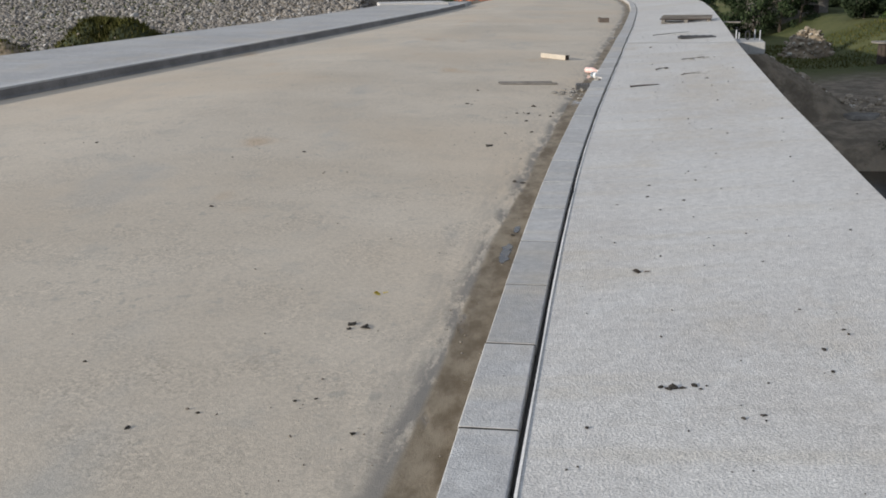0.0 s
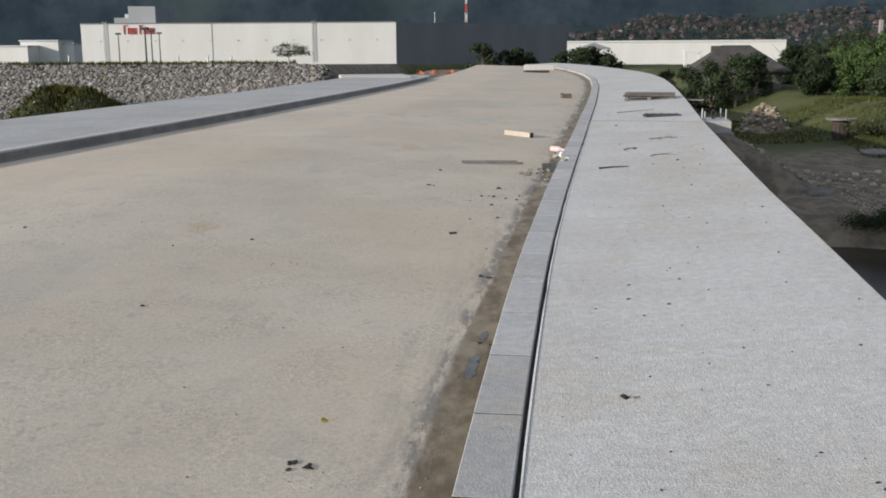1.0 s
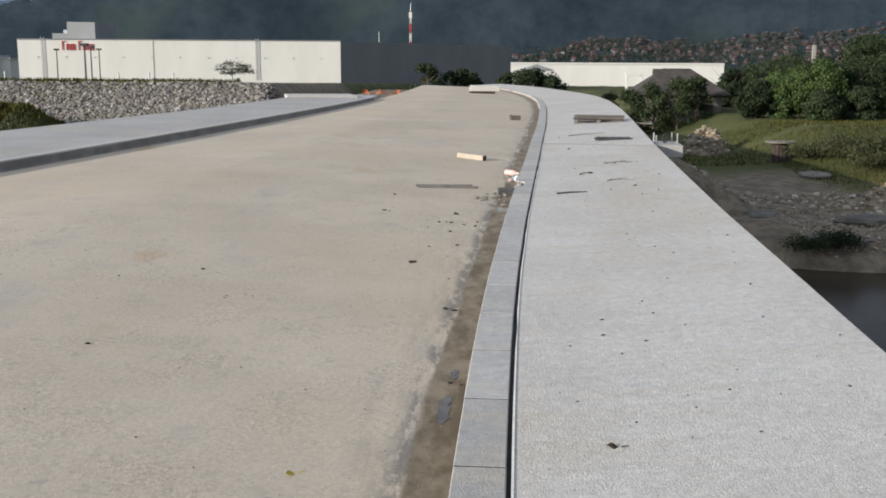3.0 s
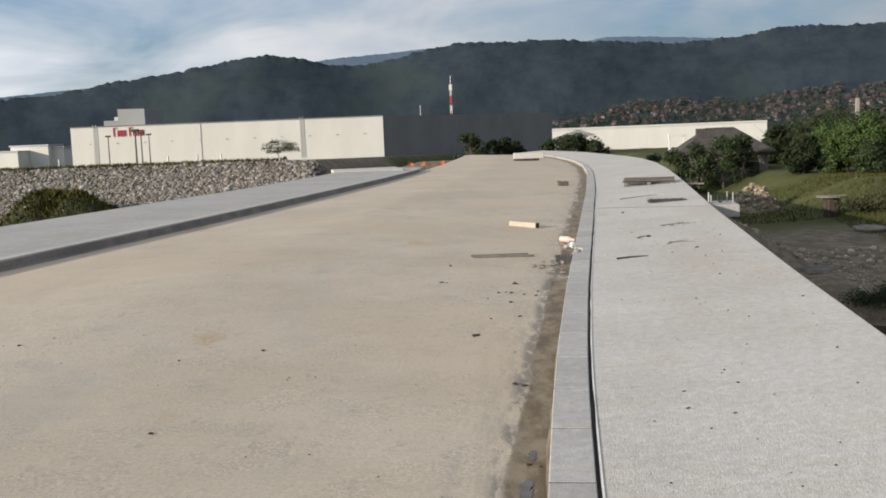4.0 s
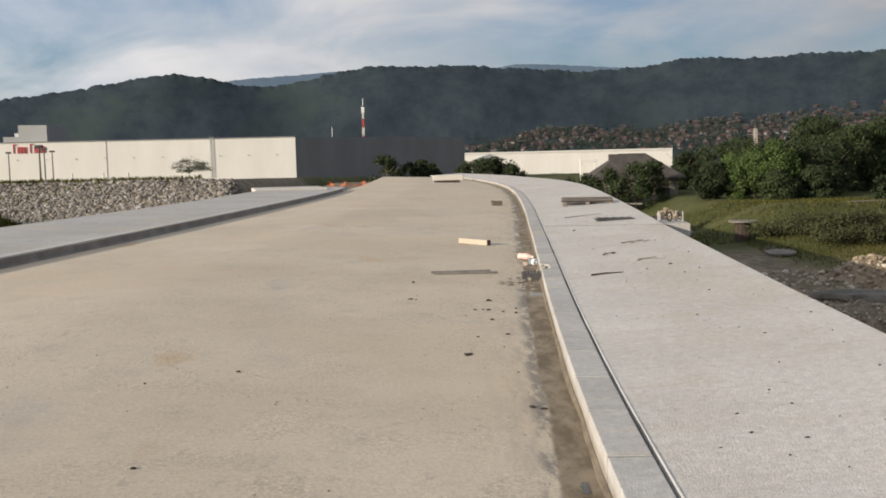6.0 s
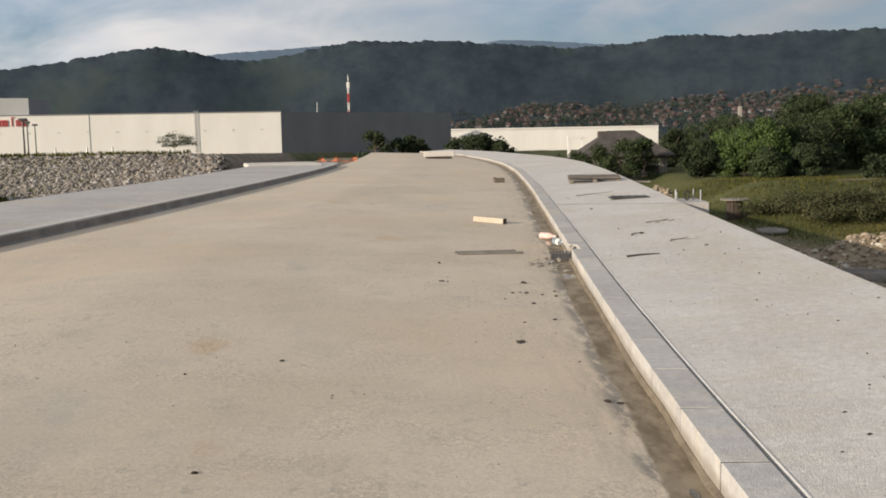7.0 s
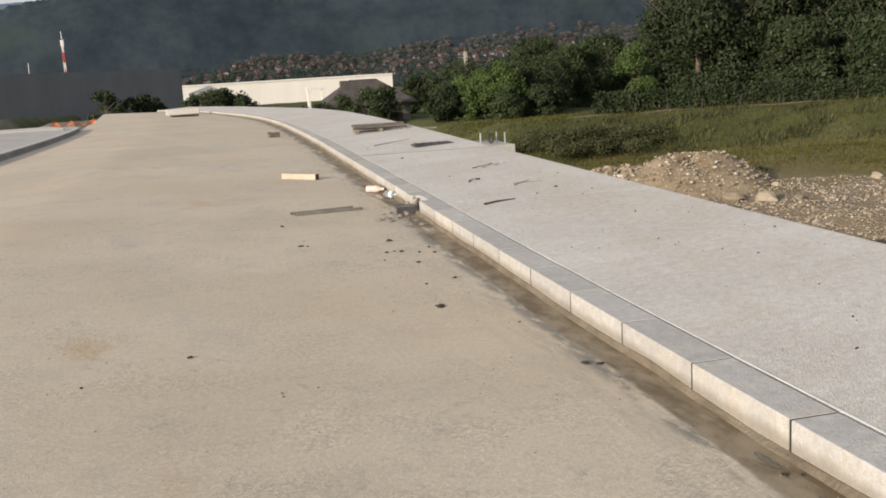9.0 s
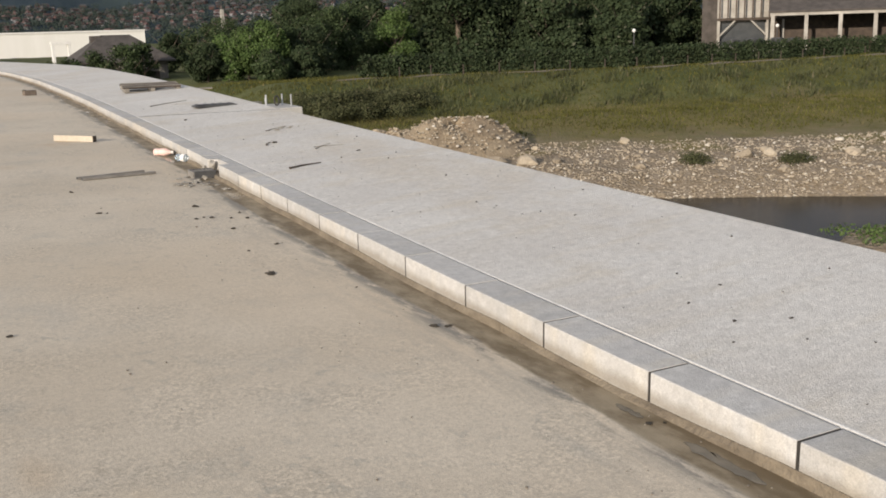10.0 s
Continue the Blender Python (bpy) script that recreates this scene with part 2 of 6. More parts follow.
def ground_material():
    """Grass, bare earth and river gravel, told apart by where they lie."""
    s = Shader("river_plain", 0.95, spec=0.2)
    p = s.pos()
    x, y, z = (s.axis(p, k) for k in range(3))
    n = s.noise(0.16, 6, 0.6)
    nf = s.noise(1.3, 5, 0.6)
    grass = s.mix(s.span(n, 0.35, 0.65), (0.068, 0.080, 0.026), (0.108, 0.112, 0.042))
    grass = s.mix(s.math("MULTIPLY", s.span(nf, 0.45, 0.75), 0.6), grass, (0.042, 0.052, 0.018))
    grass = s.mix(s.math("MULTIPLY", s.span(s.noise(0.09, 4), 0.58, 0.72), 0.65), grass, (0.21, 0.165, 0.09))
    stones = s.cells(5.5, out="Color")
    sd = s.cells(5.5)
    gravel = s.mix(s.axis(stones, 0), (0.20, 0.165, 0.12), (0.42, 0.37, 0.30))
    gravel = s.mix(s.span(sd, 0.05, 0.12, 0.0, 0.65), gravel, (0.18, 0.14, 0.095))
    gravel = s.mix(s.span(nf, 0.4, 0.7, 0, 0.5), gravel, (0.21, 0.16, 0.10))
    earth = s.mix(s.span(nf, 0.35, 0.65), (0.15, 0.125, 0.092), (0.27, 0.225, 0.165))
    # gravel lies low by the water, bare earth beside the bridge head
    zz = s.math("ADD", z, s.math("MULTIPLY", s.math("SUBTRACT", n, 0.5), 1.1))
    low = s.span(zz, -5.42, -5.15, 1, 0)
    xe = s.math("ADD", x, s.math("MULTIPLY", s.math("SUBTRACT", n, 0.5), 9))
    ye = s.math("ADD", y, s.math("MULTIPLY", s.math("SUBTRACT", n, 0.5), 9))
    bare = s.math("MULTIPLY", s.span(xe, 19, 24, 1, 0), s.span(ye, 60, 67, 1, 0))
    bare = s.math("MAXIMUM", bare, s.math("MULTIPLY", s.span(xe, 9, 13, 1, 0), s.span(ye, 95, 105, 1, 0)))
    bare = s.math("MULTIPLY", bare, s.span(xe, -24, -17))
    dry = s.mix(s.span(nf, 0.35, 0.65), (0.20, 0.155, 0.085), (0.15, 0.14, 0.06))
    rim = s.math("MULTIPLY", s.span(zz, -5.25, -4.72, 1, 0), s.span(s.noise(0.33, 5, 0.65, s.stretch(p, 1, 1.8, 1)), 0.38, 0.60, 0.25, 1.0))
    meadow = s.math("MULTIPLY", s.span(zz, -4.7, -4.1, 1, 0), s.span(x, 24, 30))
    grass = s.mix(s.math("MULTIPLY", meadow, 0.75), grass, s.mix(s.span(n, 0.35, 0.65), (0.115, 0.104, 0.030), (0.185, 0.148, 0.058)))
    c = s.mix(rim, grass, dry)
    c = s.mix(low, c, gravel)
    c = s.mix(bare, c, earth)
    s.bump(s.math("ADD", s.math("MULTIPLY", sd, 1.0), nf), 0.6, 0.12)
    return s.done(c)


ROAD = road_material()
WALK = walk_material("brushed_concrete", (0.58, 0.555, 0.515), (0.65, 0.63, 0.59))
KERB = walk_material("cast_kerb_concrete", (0.46, 0.45, 0.43), (0.52, 0.51, 0.49), 0.35, True)
WALK_OLD = walk_material("greyer_concrete", (0.43, 0.42, 0.405), (0.51, 0.50, 0.48))
KERB_DRY = walk_material("dry_kerb_concrete", (0.50, 0.49, 0.47), (0.56, 0.55, 0.53), 0.15)
GROUT = mottled("white_grout", (0.62, 0.61, 0.58), (0.72, 0.71, 0.68), 8, 90, 0.9, 0.5)
MORTAR = mottled("muddy_mortar", (0.14, 0.113, 0.080), (0.22, 0.182, 0.13), 4, 40, 0.85, 0.6, 0.02)
KERB_FACE_DARK = mottled("dark_kerb_face", (0.19, 0.178, 0.166), (0.29, 0.27, 0.25), 2.5, 30, 0.8, 0.5, 0.02)
DECK = mottled("deck_concrete", (0.34, 0.33, 0.31), (0.44, 0.43, 0.40), 0.8, 20, 0.9, 0.4)
JOINT = mottled("joint_filler", (0.045, 0.040, 0.034), (0.075, 0.068, 0.058), 6, 60, 0.7)
GAP = mottled("joint_shade_fill", (0.022, 0.020, 0.018), (0.04, 0.036, 0.032), 6, 60, 0.9)
GROUND = ground_material()

# ---------------------------------------------------------------- helpers


def mesh_of(bm, name, mat, smooth=False):
    me = bpy.data.meshes.new(name)
    bm.to_mesh(me)
    bm.free()
    if mat is not None:
        me.materials.append(mat)
    if smooth:
        for p in me.polygons:
            p.use_smooth = True
    return me


def part(name, bm, mat, parent, label="", smooth=False):
    ob = new(name, mesh_of(bm, name, mat, smooth))
    ob.parent = parent
    return tagged(ob, label=label)


def thing(name, at, label, category, group="", kind="", bm=None, mat=None, turn=(0, 0, 0), smooth=False):
    """A top-level thing: a mesh where bm is given, an Empty at its base otherwise."""
    ob = new(name, mesh_of(bm, name, mat, smooth) if bm is not None else None)
    ob.matrix_world = pose(*at, *turn)
    return tagged(ob, label, category, group, kind)


def box(bm, x0, x1, y0, y1, z0, z1, bevel=0.0, m=None):
    r = bmesh.ops.create_cube(bm, size=1)
    t = Matrix.Translation(((x0 + x1) / 2, (y0 + y1) / 2, (z0 + z1) / 2)) @ Matrix.Diagonal((x1 - x0, y1 - y0, z1 - z0, 1))
    bmesh.ops.transform(bm, matrix=(m @ t) if m is not None else t, verts=r["verts"])
    if bevel:
        e = list({e for v in r["verts"] for e in v.link_edges})
        bmesh.ops.bevel(bm, geom=e, offset=bevel, segments=2, profile=0.5, affect="EDGES", clamp_overlap=True)
    return bm


def boxed(*a, **k):
    return box(bmesh.new(), *a, **k)


def rod(bm, a, b, r0, r1=None, seg=10):
    a, b = Vector(a), Vector(b)
    d = b - a
    m = Matrix.Translation((a + b) / 2) @ d.to_track_quat("Z", "Y").to_matrix().to_4x4()
    bmesh.ops.create_cone(bm, cap_ends=True, segments=seg, radius1=r0, radius2=r0 if r1 is None else r1, depth=d.length, matrix=m)
    return bm


def sheet(name, xs, ys, zs, mat, uv=None, smooth=True):
    """A mesh on a grid: three arrays of rows by columns."""
    r, c = xs.shape
    me = bpy.data.meshes.new(name)
    co = np.stack([xs, ys, zs], -1).reshape(-1, 3)
    idx = np.arange(r * c).reshape(r, c)
    quads = np.stack([idx[:-1, :-1], idx[:-1, 1:], idx[1:, 1:], idx[1:, :-1]], -1).reshape(-1, 4)
    me.from_pydata(co.tolist(), [], quads.tolist())
    if uv is not None:
        lay = me.uv_layers.new(name="UVMap")
        flat = uv.reshape(-1, 2)[quads.reshape(-1)]
        lay.data.foreach_set("uv", flat.astype(np.float32).ravel())
    if smooth:
        me.polygons.foreach_set("use_smooth", np.ones(len(quads), bool))
    me.materials.append(mat)
    me.update()
    return me


def ribbon(name, ys, offs, mat):
    """A closed band along the road: offs(y) gives the corner points (x, z) of its section."""
    secs = [offs(y) for y in ys]
    k = len(secs[0])
    me = bpy.data.meshes.new(name)
    co = [(x, y, z) for y, sec in zip(ys, secs) for x, z in sec]
    f = []
    for i in range(len(ys) - 1):
        for j in range(k):
            a, b = i * k + j, i * k + (j + 1) % k
            f.append((a, b, b + k, a + k))
    f.append(tuple(range(k)))
    f.append(tuple(range(k * len(ys) - 1, k * (len(ys) - 1) - 1, -1)))
    me.from_pydata(co, [], f)
    me.materials.append(mat)
    me.validate()
    me.update()
    return me


def smoothstep(v, a, b):
    t = np.clip((np.asarray(v, float) - a) / (b - a), 0, 1)
    return t * t * (3 - 2 * t)


# ---------------------------------------------------------------- plan of the bridge
Y_GRID = np.arange(-30, 110, 0.1)


def eased(ys, xs, w=25):
    v = np.interp(Y_GRID, ys, xs)
    pad = np.pad(v, w, mode="reflect", reflect_type="odd")
    v = np.convolve(pad, np.ones(2 * w + 1) / (2 * w + 1), "valid")
    return lambda y: np.interp(y, Y_GRID, v)


# road-side top edge of both kerbs, outer edges of both footways
kerb_r = eased([-30, 0, 1.6, 3.2, 4.8, 6.4, 8, 9.4, 11.8, 15.9, 19.6, 23.1, 28.7, 34.6, 44, 54, 62, 70, 78, 86, 110],
               [-0.6, 0.46, 0.525, 0.60, 0.69, 0.795, 0.925, 1.04, 1.26, 1.64, 1.97, 2.30, 2.76, 3.22, 3.75, 4.05, 4.08, 3.85, 3.45, 2.8, -1.5], 8)
kerb_l = eased([-30, 0, 5, 10, 14, 17, 20, 24, 28, 34, 40, 45, 110], [-12.8, -8.55, -7.65, -6.82, -6.18, -5.69, -5.26, -4.79, -4.39, -3.9, -3.62, -3.6, -3.6])
edge_r = eased([-30, 0, 4.4, 6, 9.2, 12.6, 16.7, 24, 31, 38, 46, 54, 62, 75, 86, 110], [1.5, 2.58, 2.84, 2.97, 3.22, 3.54, 3.94, 4.75, 5.5, 6.15, 6.65, 6.9, 6.9, 6.4, 5.4, 1.5], 8)
edge_l = eased([-30, 0, 10, 19, 23, 27, 31, 39, 46, 52, 110], [-16, -11.8, -10.1, -8.55, -7.95, -7.4, -7.0, -6.75, -6.9, -7.6, -8])


def crown(y):
    """Height of the right kerb's top along the bridge: a long hump."""
    y = np.asarray(y, float)
    a = 0.005 + 0.0188 * y - 0.00023 * y * y
    b = 0.3885 - 0.09 * smoothstep(y, 40, 66)
    return np.where(y < 41, a, b)


def road_z(x, y):
    s = kerb_r(y) - np.asarray(x, float)
    ridge = 4.3 + 0 * s
    h = np.where(s < ridge, 0.032 * s, 0.032 * ridge - 0.022 * (s - ridge))
    return crown(y) - 0.155 + h


def walk_z(x, y):
    return crown(y) - 0.008 + 0.057 * (np.asarray(x, float) - kerb_r(y) - 0.2)


def left_z(y):
    return road_z(kerb_l(y), y) + 0.155


Y_END = 96.0


def build_road():
    ys = np.concatenate([np.arange(-14, 20, 0.4), np.arange(20, Y_END, 1.0)])
    t = np.concatenate([np.linspace(0, 0.12, 9), np.linspace(0.14, 1, 30)])
    yy, tt = np.meshgrid(ys, t, indexing="ij")
    right, left = kerb_r(yy) + 0.02, kerb_l(yy) - 0.1
    xx = right + (left - right) * tt
    zz = road_z(xx, yy)
    uv = np.stack([right - xx, yy], -1)
    road = new("road", sheet("road", xx, yy, zz, ROAD, uv))
    tagged(road, "unfinished concrete carriageway covered with beige dust", "road", kind="structure")


def build_walks():
    # right footway in cast lengths with open joints
    # end of each length at the outer edge, how far the joint runs askew, half its gap
    joints = [(-14, 0, 0.004), (-4.6, 0, 0.004), (10.4, 0.6, 0.003), (16.7, 0.85, 0.018), (29.5, 0.5, 0.006), (41.5, 0.4, 0.006), (53.5, 0, 0.006), (65.5, 0, 0.006), (77.5, 0, 0.006), (Y_END, 0, 0.004)]
    foot = thing("pavement", (0, 0, 0), "pale rough concrete footway on the bridge edge", "pavement", kind="structure")
    for (a, ka, ga), (b, kb, gb) in zip(joints, joints[1:]):
        t = np.linspace(0, 1, 7)
        uu, tt = np.meshgrid(np.linspace(0, 1, max(2, int((b - a) / 0.7))), t, indexing="ij")
        lo, hi = a + ga + ka * 2.0 * (1 - tt), b - gb + kb * 2.0 * (1 - tt)
        yy = lo + (hi - lo) * uu
        left, right = kerb_r(yy) + 0.247, edge_r(yy)
        xx = left + (right - left) * tt
        me = sheet("slab", xx, yy, walk_z(xx, yy), WALK, smooth=False)
        bm = bmesh.new()
        bm.from_mesh(me)
        rim = [e for e in bm.edges if e.is_boundary]
        ex = bmesh.ops.extrude_edge_only(bm, edges=rim)
        bmesh.ops.translate(bm, vec=(0, 0, -0.16), verts=[v for v in ex["geom"] if isinstance(v, bmesh.types.BMVert)])
        bm.to_mesh(me)
        bm.free()
        ob = new("slab", me)
        ob.parent = foot
    # white grout bead along the open groove behind the kerb
    ys = np.arange(-14, Y_END, 0.4)
    rng = np.random.default_rng(4)
    wob = dict(zip(ys, rng.normal(0, 0.0022, len(ys))))
    bead = new("grout", ribbon("grout", ys, lambda y: [(float(kerb_r(y)) + 0.238 + wob[y], float(crown(y)) - 0.045), (float(kerb_r(y)) + 0.2465, float(crown(y)) - 0.045),
                                                        (float(kerb_r(y)) + 0.2475, float(crown(y)) - 0.001), (float(kerb_r(y)) + 0.239 + wob[y], float(crown(y)) - 0.003 + wob[y] * 0.5)], GROUT))
    bead.parent = foot
    fill = new("joint_filler", ribbon("joint_filler", ys, lambda y: [(float(kerb_r(y)) + 0.200, float(crown(y)) - 0.12), (float(kerb_r(y)) + 0.246, float(crown(y)) - 0.12),
                                                                     (float(kerb_r(y)) + 0.246, float(crown(y)) - 0.048), (float(kerb_r(y)) + 0.200, float(crown(y)) - 0.052)], JOINT))
    fill.parent = foot
    # dark filler in the wide askew joint
    tt, vv = np.meshgrid(np.linspace(0, 1, 9), np.array([-0.024, 0.024]), indexing="ij")
    yj = 16.7 + 0.85 * 2.0 * (1 - tt) + vv
    xj = kerb_r(yj) + 0.27 + (edge_r(yj) - kerb_r(yj) - 0.29) * tt
    strip = new("joint_filler", sheet("joint_filler", xj, yj, walk_z(xj, yj) + 0.0015, JOINT))
    strip.parent = foot
    # left footway
    ys = np.arange(-14, 47, 0.8)
    yy, tt = np.meshgrid(ys, np.linspace(0, 1, 7), indexing="ij")
    a, b = kerb_l(yy) - 0.2, edge_l(yy)
    xx = a + (b - a) * tt
    other = new("pavement_opposite", sheet("pavement_opposite", xx, yy, left_z(yy) + 0.002 + 0.02 * (a - xx), WALK_OLD))
    tagged(other, "pale concrete footway along the opposite kerb", "pavement", kind="structure")


def build_deck():
    ys = np.arange(-14, 52.1, 1.0)
    # unseen soffit set extra deep so the deck's shadow covers the bank
    deck = new("bridge_deck", ribbon("bridge_deck", ys, lambda y: [
        (float(edge_l(y)), float(left_z(y)) - 0.02), (float(edge_l(y)), float(crown(y)) - 2.1), (float(edge_r(y)) - 0.03, float(crown(y)) - 2.1),
        (float(edge_r(y)) - 0.03, float(walk_z(edge_r(y), y)) - 0.09), (float(kerb_r(y)) + 0.3, float(crown(y)) - 0.2), (float(kerb_r(y)) - 0.4, float(crown(y)) - 0.22),
        (float(kerb_l(y)) - 0.3, float(left_z(y)) - 0.3), (float(kerb_l(y)) - 0.4, float(left_z(y)) - 0.05)], DECK))
    tagged(deck, "grey concrete bridge deck with a plain soffit", "bridge deck", kind="structure")


def stone_mesh():
    bm = boxed(0, 0.215, 0.009, 0.791, -0.25, 0)
    # only the long top edges are rounded, the ends butt squarely
    long = [e for e in bm.edges if abs(e.verts[0].co.y - e.verts[1].co.y) > 0.5 and e.verts[0].co.z > -0.01]
    bmesh.ops.bevel(bm, geom=long, offset=0.006, segments=3, profile=0.5, affect="EDGES")
    return mesh_of(bm, "kerb_stone", KERB)


def build_kerbs():
    me = stone_mesh()
    flush = mesh_of(boxed(0, 0.215, 0.001, 0.799, -0.25, 0, bevel=0.003), "kerb_stone", KERB_DRY)
    hb = boxed(0, 0.11, 0.40, 0.794, -0.25, 0, bevel=0.004)
    for v in hb.verts:
        if v.co.y < 0.5 and v.co.z > -0.1:
            v.co.y += 0.10 * (1 - v.co.x / 0.11)
    box(hb, 0.11, 0.215, 0.006, 0.794, -0.25, 0)
    half = mesh_of(hb, "kerb_stone", KERB)
    rng = random.Random(3)
    right = thing("kerb", (0, 0, 0), "row of grey cast concrete kerb stones beside the gutter", "kerb", kind="structure")
    # joint known at y = 5.555; the stone beside the gully is broken away
    y = 5.555 - 0.8 * 24
    while y < Y_END:
        x0, x1 = float(kerb_r(y)), float(kerb_r(y + 0.8))
        # only the far half of the stone beside the drain is left
        cut = 11.6 < y < 12.2
        ob = new("kerb_stone", half if cut else me)
        ob.parent = right
        ob.matrix_world = pose(x0 + rng.uniform(-.002, .002), y, float(crown(y)) + rng.uniform(0.0005, .003), math.degrees(math.atan2(float(crown(y + 0.8) - crown(y)), 0.8)), 0, -math.degrees(math.atan2(x1 - x0, 0.8)))
        y += 0.8 * math.cos(math.atan2(x1 - x0, 0.8))
    ys = np.arange(-14, Y_END, 0.5)
    rr = np.random.default_rng(8)
    wob = dict(zip(ys, rr.normal(0, 0.008, len(ys))))
    bed = new("mortar_bed", ribbon("mortar_bed", ys, lambda y: [(float(kerb_r(y)) + 0.1, float(crown(y)) - 0.3), (float(kerb_r(y)) + 0.1, float(crown(y)) - 0.13),
                                                                (float(kerb_r(y)) - 0.006, float(crown(y)) - 0.118 + wob[y]), (float(kerb_r(y)) - 0.022 + wob[y], float(crown(y)) - 0.16), (float(kerb_r(y)) - 0.02, float(crown(y)) - 0.3)], MORTAR))
    bed.parent = right
    # near-black core puts the shade of the gaps between stones into colour
    for run in (np.append(ys[ys < 11.4], 11.88), np.append(12.70, ys[ys > 12.9])):
        core = new("joint_mortar", ribbon("joint_mortar", run, lambda y: [(float(kerb_r(y)) + 0.003, float(crown(y)) - 0.2), (float(kerb_r(y)) + 0.213, float(crown(y)) - 0.2),
                                                                     (float(kerb_r(y)) + 0.213, float(crown(y)) - 0.0015), (float(kerb_r(y)) + 0.003, float(crown(y)) - 0.0015)], GAP))
        core.parent = right
    coat_wob = dict(zip(ys, rr.normal(0, 0.012, len(ys))))
    left = thing("kerb_opposite", (0, 0, 0), "row of grey kerb stones shading the road edge", "kerb", kind="structure")
    y = -12.0
    while y < 45.2:
        x0, x1 = float(kerb_l(y)), float(kerb_l(y + 0.8))
        ob = new("kerb_stone", flush)
        ob.parent = left
        ob.matrix_world = pose(x0 - 0.205, y, float(left_z(y)) + 0.003, math.degrees(math.atan2(float(left_z(y + 0.8) - left_z(y)), 0.8)), 0, -math.degrees(math.atan2(x1 - x0, 0.8)))
        y += 0.8 * math.cos(math.atan2(x1 - x0, 0.8))


    # darker grey coat over the road-side face, below the stones' top edge
    low = [v for v in ys if v < 45.0]
    coat = new("mud_coat", ribbon("mud_coat", low, lambda y: [(float(kerb_l(y)) - 0.05, float(left_z(y)) - 0.25), (float(kerb_l(y)) - 0.05, float(left_z(y)) - 0.02), (float(kerb_l(y)) + 0.014, float(left_z(y)) - 0.022 + 0.4 * coat_wob[y]),
                                                              (float(kerb_l(y)) + 0.018, float(left_z(y)) - 0.12), (float(kerb_l(y)) + 0.05 + coat_wob[y], float(left_z(y)) - 0.150), (float(kerb_l(y)) + 0.05, float(left_z(y)) - 0.25)], KERB_FACE_DARK))
    coat.parent = left


# ---------------------------------------------------------------- land
def water_edge(x):
    """Far bank of the river."""
    return np.interp(x, [-200, -60, -10, 10, 17, 24, 32, 40, 60, 200], [52, 48, 45, 43, 42, 40, 36.5, 30.5, 20, -40])


def levee_line(x):
    return np.interp(x, [-60, 20, 45, 60, 90, 300], [78, 77, 74.5, 68, 66, 40])


def lumps(x, y, scale, seed):
    """Smooth uneven ground, as a sum of slanted waves."""
    rng = np.random.default_rng(seed)
    v = 0
    for k in range(9):
        a, f, ph = rng.uniform(0, 6.283), rng.uniform(0.6, 2.2) / scale, rng.uniform(0, 6.283)
        v = v + np.sin((x * math.cos(a) + y * math.sin(a)) * f * 6.283 + ph) / (1 + 1.2 * f * scale)
    return v / 3


def land(x, y):
    x, y = np.asarray(x, float), np.asarray(y, float)
    d = y - water_edge(x)
    plain = np.interp(d, [-60, -30, -14, -3, 0, 3, 9, 17, 26], [-4.5, -6.2, -7.6, -7.9, -6.95, -6.1, -5.4, -5.05, -4.7])
    steep = np.interp(d, [-60, -30, -14, -3, 0, 0.9, 4, 9, 17, 26], [-4.5, -6.2, -7.6, -7.9, -6.95, -5.75, -5.45, -5.3, -5.05, -4.7])
    ws = (1 - smoothstep(x, 21, 26)) + 0.6 * smoothstep(x, 37, 42)
    plain = plain * (1 - ws) + steep * ws
    plain = plain + 0.20 * lumps(x, y, 3.2, 12) * smoothstep(d, 0.3, 2) * (1 - smoothstep(d, 7, 11))
    plain = plain + 0.16 * lumps(x, y, 9, 1) * smoothstep(d, 0, 4) + 0.05 * lumps(x, y, 2.2, 2) * smoothstep(d, 0, 4)
    # levee on the right
    e = y - levee_line(x)
    w = smoothstep(x, 20, 28)
    lev = -5.0 + 2.7 * smoothstep(e, -17, -0.5)
    top = np.where(e > 1.5, -2.3 - 0.25 * smoothstep(e, 1.5, 4), -2.3)
    bank = np.where(e > -0.5, top, np.maximum(lev, plain)) + 0.12 * lumps(x, y, 6, 3)
    z = plain * (1 - w) + np.where(e > -17, bank, plain) * w
    # left: the high bank behind the dumped stones
    wl = smoothstep(x, -9, -12)
    high = np.minimum(-6.9 + 0.47 * (d - 1), 0.75 - 0.012 * np.maximum(y - 64, 0)) + 0.08 * lumps(x, y, 8, 5)
    high = np.where(d < 1, plain, np.maximum(high, -6.9))
    z = z * (1 - wl) + high * wl
    # approach embankment behind the bridge
    mid = (kerb_r(y) - 1.5)
    r = np.where(x > edge_r(y), x - edge_r(y), np.where(x < edge_l(y), edge_l(y) - x, 0))
    emb = np.minimum(crown(y) - 0.55, crown(y) - 0.35 - 0.62 * np.maximum(r - 0.3, 0))
    far = smoothstep(y, 44, 49) * (1 - smoothstep(y, 100, 130))
    emb = emb * far + (-30) * (1 - far)
    z = np.maximum(z, emb)
    # far plain sinks gently and evens out
    return np.where(y > 140, np.where(x < 0, np.minimum(z, -0.2 - 0.008 * (y - 140)), z), z)


